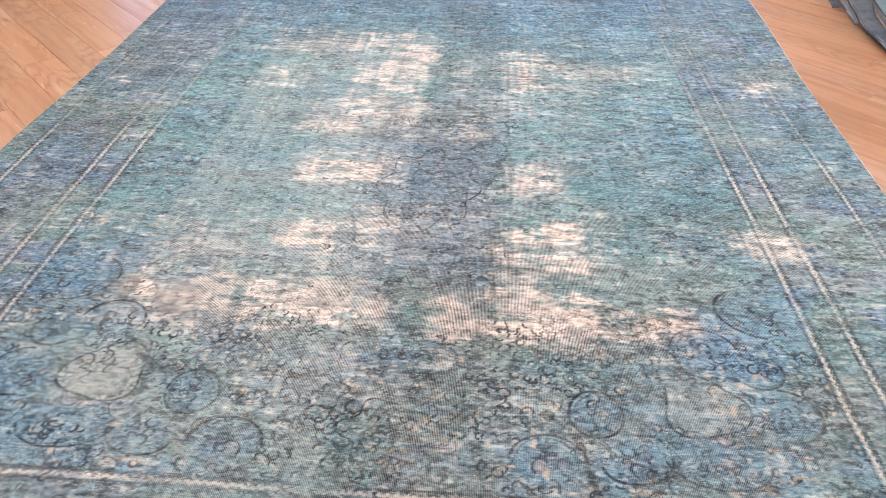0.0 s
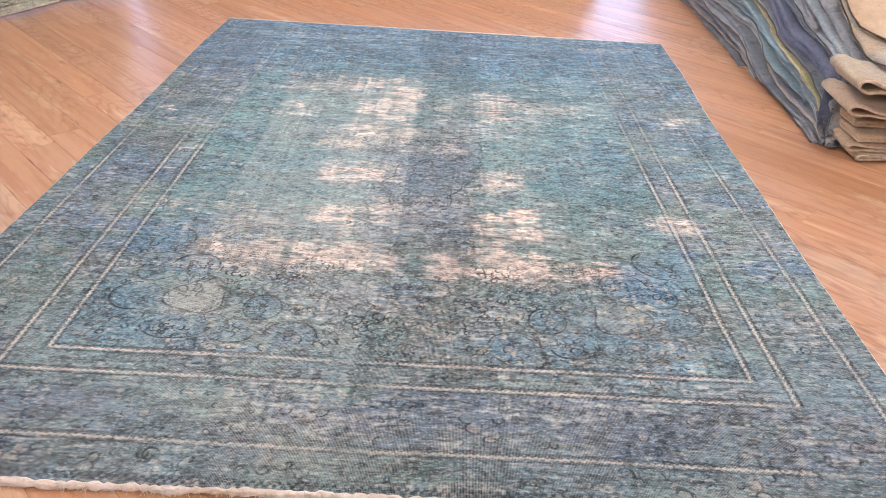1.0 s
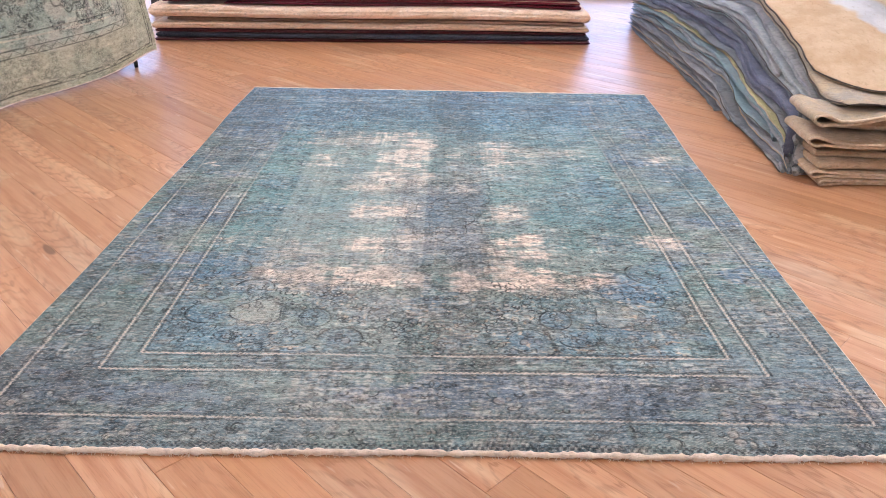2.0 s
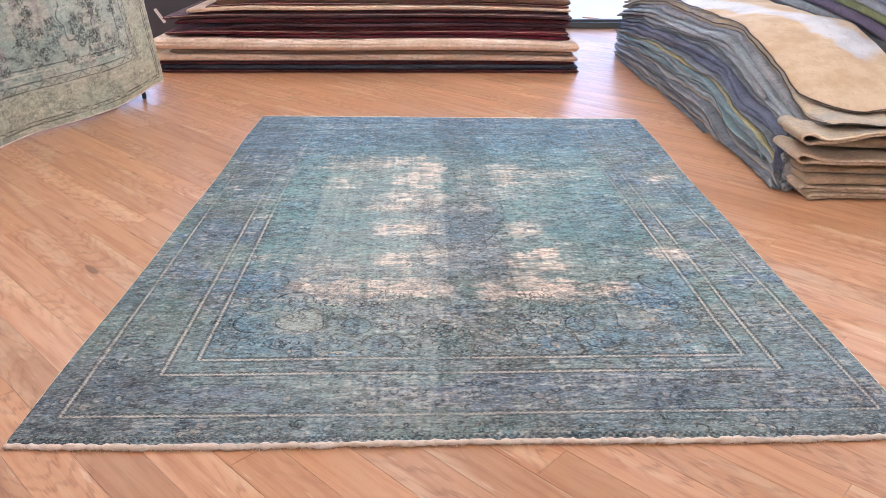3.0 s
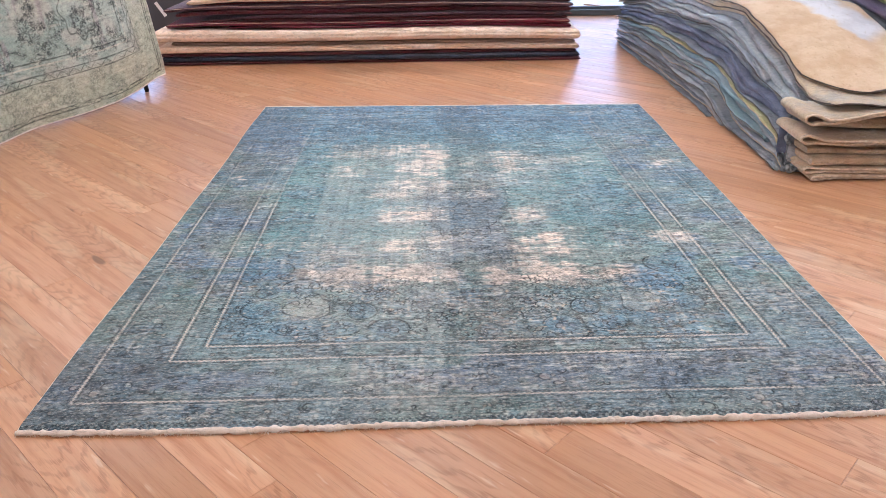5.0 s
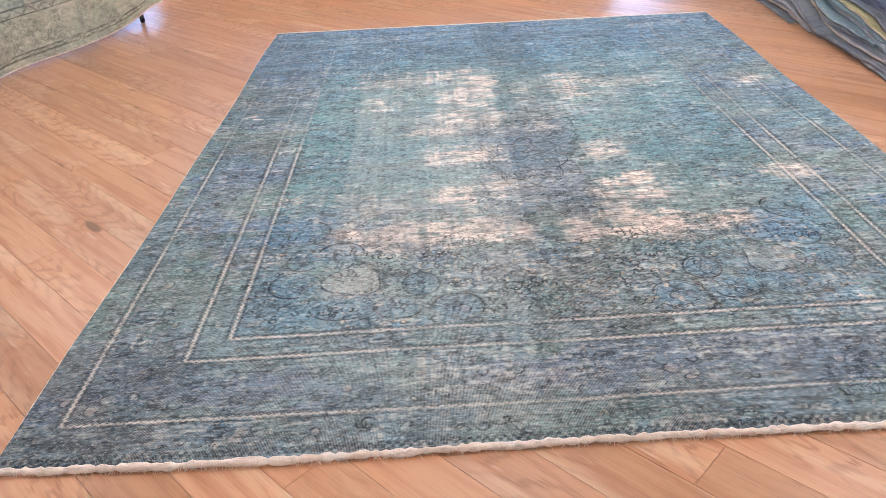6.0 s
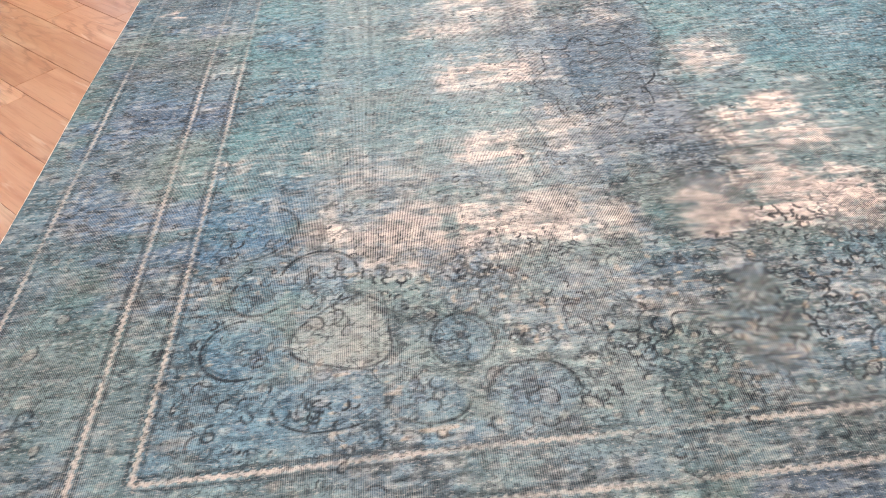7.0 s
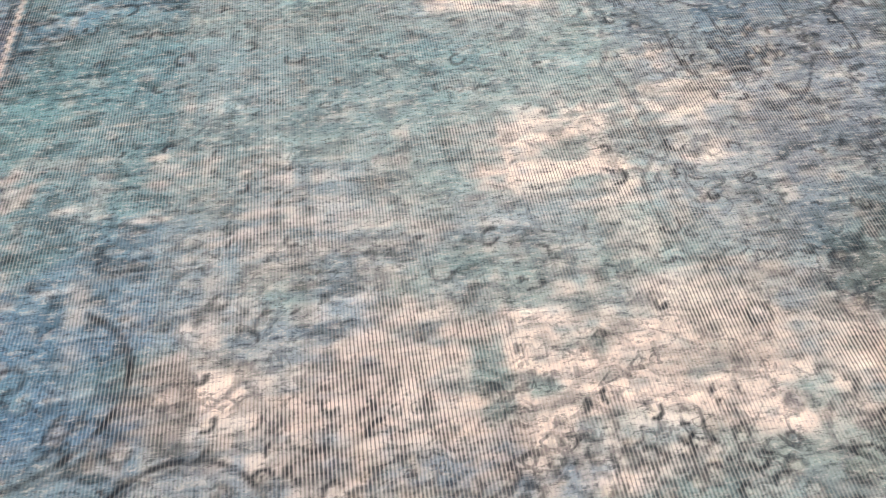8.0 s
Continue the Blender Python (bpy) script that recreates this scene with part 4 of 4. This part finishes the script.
def long_stack():
    last = len(SIDE) - 1
    ends = np.array([yf for _, yf in SIDE])
    shares = np.array(SHARE)

    def levels(y, top):
        """Height shares of all the layers at y: those that stop short let the upper ones sink."""
        there = np.clip((y - ends) / 0.3 + 0.35, 0, 1)
        there = np.maximum(shares * there * there * (3 - 2 * there), 1e-4)
        up = np.concatenate([[0], np.cumsum(there)])
        if top:
            up = up + np.sum((shares - there)[5:last - 1])     # carried by the folds at the stack's end
        return up / max(up[-1], 0.72)

    for i, (kind, yf) in enumerate(SIDE):
        def place(s, t, side, yf=yf, i=i):
            front = yf + (0.30 * max(0.0, 1 - s / 0.4) ** 1.6 + 0.12 * s if i == last else 0)
            y = front + (6.45 - front) * t ** 1.25 + 0.015 * math.sin(9 * s + i) * (1 - t)
            cut = levels(y, i >= last - 1)
            hgt = stack_height(y)
            up = (cut[i] + cut[i + 1]) / 2
            half = max(hgt * (cut[i + 1] - cut[i]) / 2, 0.006)
            flare = 3.385 + 0.05 * max(0, y - 3.2) / 3.2 + 0.17 * up ** 1.3 * min(1, (7.4 - y) / 3.5)
            flare += 0.014 * math.sin(2.3 * i + 3.1 * y) + 0.008 * math.sin(5.1 * i + 7 * y) + 0.016 * math.sin(i * i * 1.7) + 0.004 * math.sin(3 * i + 31 * y)
            x = flare + (4.28 - flare) * s
            r = ease(s, 0.014) * ease(t, 0.004)
            mid = hgt * up
            wave = (0.016 * math.sin(8 * s + 1) * (1 - t) ** 6 if i == last - 1 else 0) + (0.009 * math.sin(3 * y + 0.5 * i) + 0.006 * math.sin(8 * y + 0.8 * i) + 0.003 * math.sin(19 * y + 1.1 * i)) * min(1, mid / 0.2)
            crown = 0.05 * math.sin(math.pi * s) * mid
            return (x, y, max(mid + wave + crown + side * (half - 0.003) * r, 0.002))

        v, f = slab(16, 80, place, 0.009, 0.003)
        label = "folded %s wool rug with worn edges in the long grey stack" % kind
        mat = WOOLS[kind]
        if kind == "sand":
            label, mat = "sand coloured rug with a painted patch of daylight topping the long stack", SAND_LIT
        rug = tagged(new("folded_rug", mesh_of("folded_rug", v, f, mat, True)), label, "folded rug", "rugs in the long stack")
        edge = [place(0.0, k / 60, 0) for k in range(61)]
        if i >= last - 1:
            edge = [place(0.0, 1 - k / 60, 0) for k in range(61)] + [place(k / 40, 0.0, 0) for k in range(1, 41)]
        vv, ff = tube([(p[0] - 0.002, p[1], p[2] + (0.004 if i == last else 0)) for p in edge], 0.0045 if i >= last - 1 else 0.003, 6, 0.3, i)
        if 0 < i < last - 1:
            # a corner that has curled into a small open roll
            p = Vector(place(0.0, 0.0, 0))
            size = 0.012 + 0.009 * ((i * 7) % 5) / 4
            vv2, ff2 = curl(p + Vector((0.004, -0.02, max(0.0, 1.25 * size - p.z))), Vector((0.12, 0.5, 0.05)), size, 0.1, 1.2 + 0.2 * (i % 3))
            part("rolled_corner", mesh_of("rolled_corner", vv2, ff2, mat, True), mat, rug, "curled rug corner")
        trim = DARKTRIM if i >= last - 1 or i % 4 == 1 else TRIM if i % 5 == 2 else mat
        part("edge_binding", mesh_of("edge_binding", vv, ff, trim, True), trim, rug, "dark overcast edge" if trim is DARKTRIM else "")


long_stack()


# sand rugs folded over the front end of the long stack
def front_folds():
    """Each rug is doubled back on itself: an upper ply, an open loop at its side and a lower ply, with cream overcast hems."""
    # height of the doubled hem, its fall to the far side, loop place, front, wave, loop radius
    folds = ((0.020, 0.0, 3.44, 2.08, 0.0, 0.017), (0.062, -0.012, 3.41, 2.09, 0.003, 0.024), (0.245, -0.075, 3.37, 2.085, 0.009, 0.034), (0.368, -0.03, 3.36, 2.07, 0.02, 0.038))
    thick = 0.011
    for i, (z0, fall, xa, yf, wave, loop) in enumerate(folds):
        kind = "stone" if i == 3 else "sand"
        rug = tagged(new("folded_rug"), "%s coloured kilim doubled over at the end of the long stack" % kind, "folded rug", "sand rugs at the stack end")

        # outline seen from the front, upper ply from the far side to the loop and back below
        line = [(1 - k / 40, 0.5) for k in range(36)]
        line += [None] * 13 + [(0.1 + 0.9 * k / 36, -0.5) for k in range(37)]
        profile = []
        for k, q in enumerate(line):
            if q:
                run, ply = q
                pinch = 0.0075 + 0.004 * math.exp(-run * 6)
                profile.append((xa + 0.95 * run, ply * 2 * pinch))
            else:
                a = math.pi / 2 + math.pi * (k - 35) / 14
                profile.append((xa + 0.06 + 1.6 * loop * math.cos(a), loop * 0.75 * math.sin(a)))
        n = len(profile)

        def at(k, t, o):
            x, dz = profile[k]
            xb, zb = profile[max(k - 1, 0)]
            xc, zc = profile[min(k + 1, n - 1)]
            tx, tz = xc - xb, zc - zb
            d = math.hypot(tx, tz) or 1
            run = (x - xa) / 0.95
            swell = wave * math.sin(9.5 * run + 3.4) * (1 - 0.5 * t) + fall * run
            lift = (0.012 if i > 1 else 0.006) * t ** 1.2
            y = yf + 0.3 * t + 0.022 * math.sin(6 * run + 1.3 * i) + (0.012 if k > n / 2 else 0)
            return (x - o * tz / d, y, max(z0 + dz + swell + lift + o * tx / d, 0.002))

        ny = 8
        verts = [at(k, j / ny, o) for o in (-thick / 2, thick / 2) for j in range(ny + 1) for k in range(n)]
        m = (ny + 1) * n
        faces = []
        for j in range(ny):
            for k in range(n - 1):
                a = j * n + k
                faces += [(a, a + 1, a + 1 + n, a + n), (a + m, a + n + m, a + 1 + n + m, a + 1 + m)]
        for k in range(n - 1):
            faces += [(k, k + m, k + 1 + m, k + 1), (ny * n + k, ny * n + k + 1, ny * n + k + 1 + m, ny * n + k + m)]
        part("folded_cloth", mesh_of("folded_cloth", verts, faces, WOOLS[kind], True), WOOLS[kind], rug)
        vv, ff = tube([(p[0], p[1] - 0.003, p[2]) for p in (at(k, 0, 0) for k in range(n))], 0.0074, 7, 0.25, i)
        part("hem", mesh_of("hem", vv, ff, HEM, True), HEM, rug, "cream overcast hem")
    # the rugs that carry them, folded flat behind
    for i, (z0, z1, back) in enumerate(((0.085, 0.125, 2.10), (0.13, 0.165, 2.16), (0.17, 0.21, 2.2), (0.28, 0.335, 2.2))):
        def place(s, t, side):
            r = ease(s, 0.012) * ease(t, 0.05)
            return (3.46 + 0.84 * s, back + 0.3 * t + 0.012 * math.sin(7 * s + i), (z0 + z1) / 2 - (0.05 * s if i > 1 else 0.012 * s) + side * (z1 - z0) / 2 * r)
        v, f = slab(30, 5, place, 0.012, 0.05)
        tagged(new("folded_rug", mesh_of("folded_rug", v, f, WOOLS["sand"], True)), "sand coloured kilim folded flat inside the stack end", "folded rug", "sand rugs at the stack end")


front_folds()


# second stack beyond, in purple, grey and lime
def far_stack():
    kinds = ["slate", "violet", "grey", "slate", "navy", "slate", "silver", "purple", "violet", "slate", "purple", "lime", "grey", "violet", "navy", "slate"]
    n = len(kinds)
    for i, kind in enumerate(kinds):
        a0, b0 = i / n, (i + 1) / n

        def place(s, t, side, a0=a0, b0=b0, i=i):
            y = 2.9 + 3.6 * t
            hgt = 1.3 - 0.3 * max(0.0, 1 - t * 1.6) ** 2 - 0.12 * max(0, t - 0.6)
            x = 4.34 + 0.02 * math.sin(i * 2.1 + y) + 1.15 * s
            r = ease(s, 0.03) * ease(t, 0.01)
            a, b = hgt * a0 + 0.003, hgt * b0 - 0.002
            return (x, y, max((a + b) / 2 + 0.008 * math.sin(3 * y + i) * a0 + side * (b - a) / 2 * r, 0.002))

        v, f = slab(10, 50, place, 0.03, 0.01)
        tagged(new("folded_rug", mesh_of("folded_rug", v, f, WOOLS[kind], True)), "folded %s wool rug in the farther stack" % kind, "folded rug", "rugs in the farther stack")


far_stack()

# dark panel with a white tag behind the back stack
board = tagged(new("display_panel"), "dark grey display panel with a white tag behind the rug stack", "panel")
part("board", box((0.8, 0.05, 1.9), (-1.22, 6.9, 0.95), 0.006), PANELGREY, board)
part("tag", box((0.035, 0.006, 0.17), (0, 0, 0), 0.002), WHITE, board, "white paper tag").matrix_basis = pose(-1.47, 6.868, 0.345, 0, -32, 0)


# ---- floor planks ----
def plank_mesh(length, width):
    bm = box((length, width, 0.022), (0, 0, -0.011))
    bmesh.ops.bevel(bm, geom=[e for e in bm.edges if all(v.co.z > -0.001 for v in e.verts)], offset=0.0011, segments=1, affect="EDGES")
    me = bpy.data.meshes.new("plank")
    bm.to_mesh(me)
    bm.free()
    me.materials.append(OAK)
    return me


def floor_planks():
    floor = tagged(new("floor"), "oiled oak plank floor laid diagonally, warm brown", "floor", kind="structure")
    gap, wide = 0.0006, 0.2035 / math.sqrt(2)
    lengths = (1.1, 1.45, 1.8, 2.2)
    meshes = [plank_mesh(l - gap, wide - gap) for l in lengths]
    rest_v, rest_f = [], []
    rnd = random.Random(5)
    turn = math.radians(-45)
    c, s = math.cos(turn), math.sin(turn)
    near = 0
    for row in range(-62, 62):
        const = 2.07 + (row + 0.5) * 0.2035          # x + y along the row's middle
        p = -9.0 - rnd.random() * 2
        while p < 9.5:
            k = rnd.randrange(4)
            mid = p + lengths[k] / 2
            p += lengths[k]
            x, y = const / 2 + mid * c, const / 2 + mid * s
            half = lengths[k] / 2 * 0.72
            if not (X0 < x + half and x - half < X1 and Y0 < y + half and y - half < Y1):
                continue
            if -2.2 < x < 4.6 and -1.6 < y < 7.6 and near < 330:
                near += 1
                ob = new("plank", meshes[k])
                ob.parent = floor
                ob.matrix_basis = pose(x, y, 0, 0, 0, -45 + (180 if rnd.random() < 0.5 else 0))
            else:
                b = len(rest_v)
                a, w = (lengths[k] - gap) / 2, (wide - gap) / 2
                for zz in (0, -0.02):
                    rest_v += [(x + i * c - j * s, y + i * s + j * c, zz) for i, j in ((-a, -w), (a, -w), (a, w), (-a, w))]
                rest_f += [(b, b + 1, b + 2, b + 3)] + [(b + i, b + i + 4, b + (i + 1) % 4 + 4, b + (i + 1) % 4) for i in range(4)]
    rest = part("far_planks", mesh_of("far_planks", rest_v, rest_f, OAKREST), OAKREST, floor)
    tagged(rest, kind="stuff")


def oak_rest():
    m = Mat("oiled_oak_far", 0.3)
    rnd = m.t.nodes.new("ShaderNodeNewGeometry").outputs["Random Per Island"]
    grain = m.noise((9, 9, 9), 1.0, 5)
    c = m.mix(rnd, rgb("a97a55"), rgb("c08f68"))
    m.color(m.mix(m.math("MULTIPLY", m.ramp(grain, 0.45, 0.7), 0.5), c, rgb("bb855a")))
    return m.m


OAKREST = oak_rest()
floor_planks()
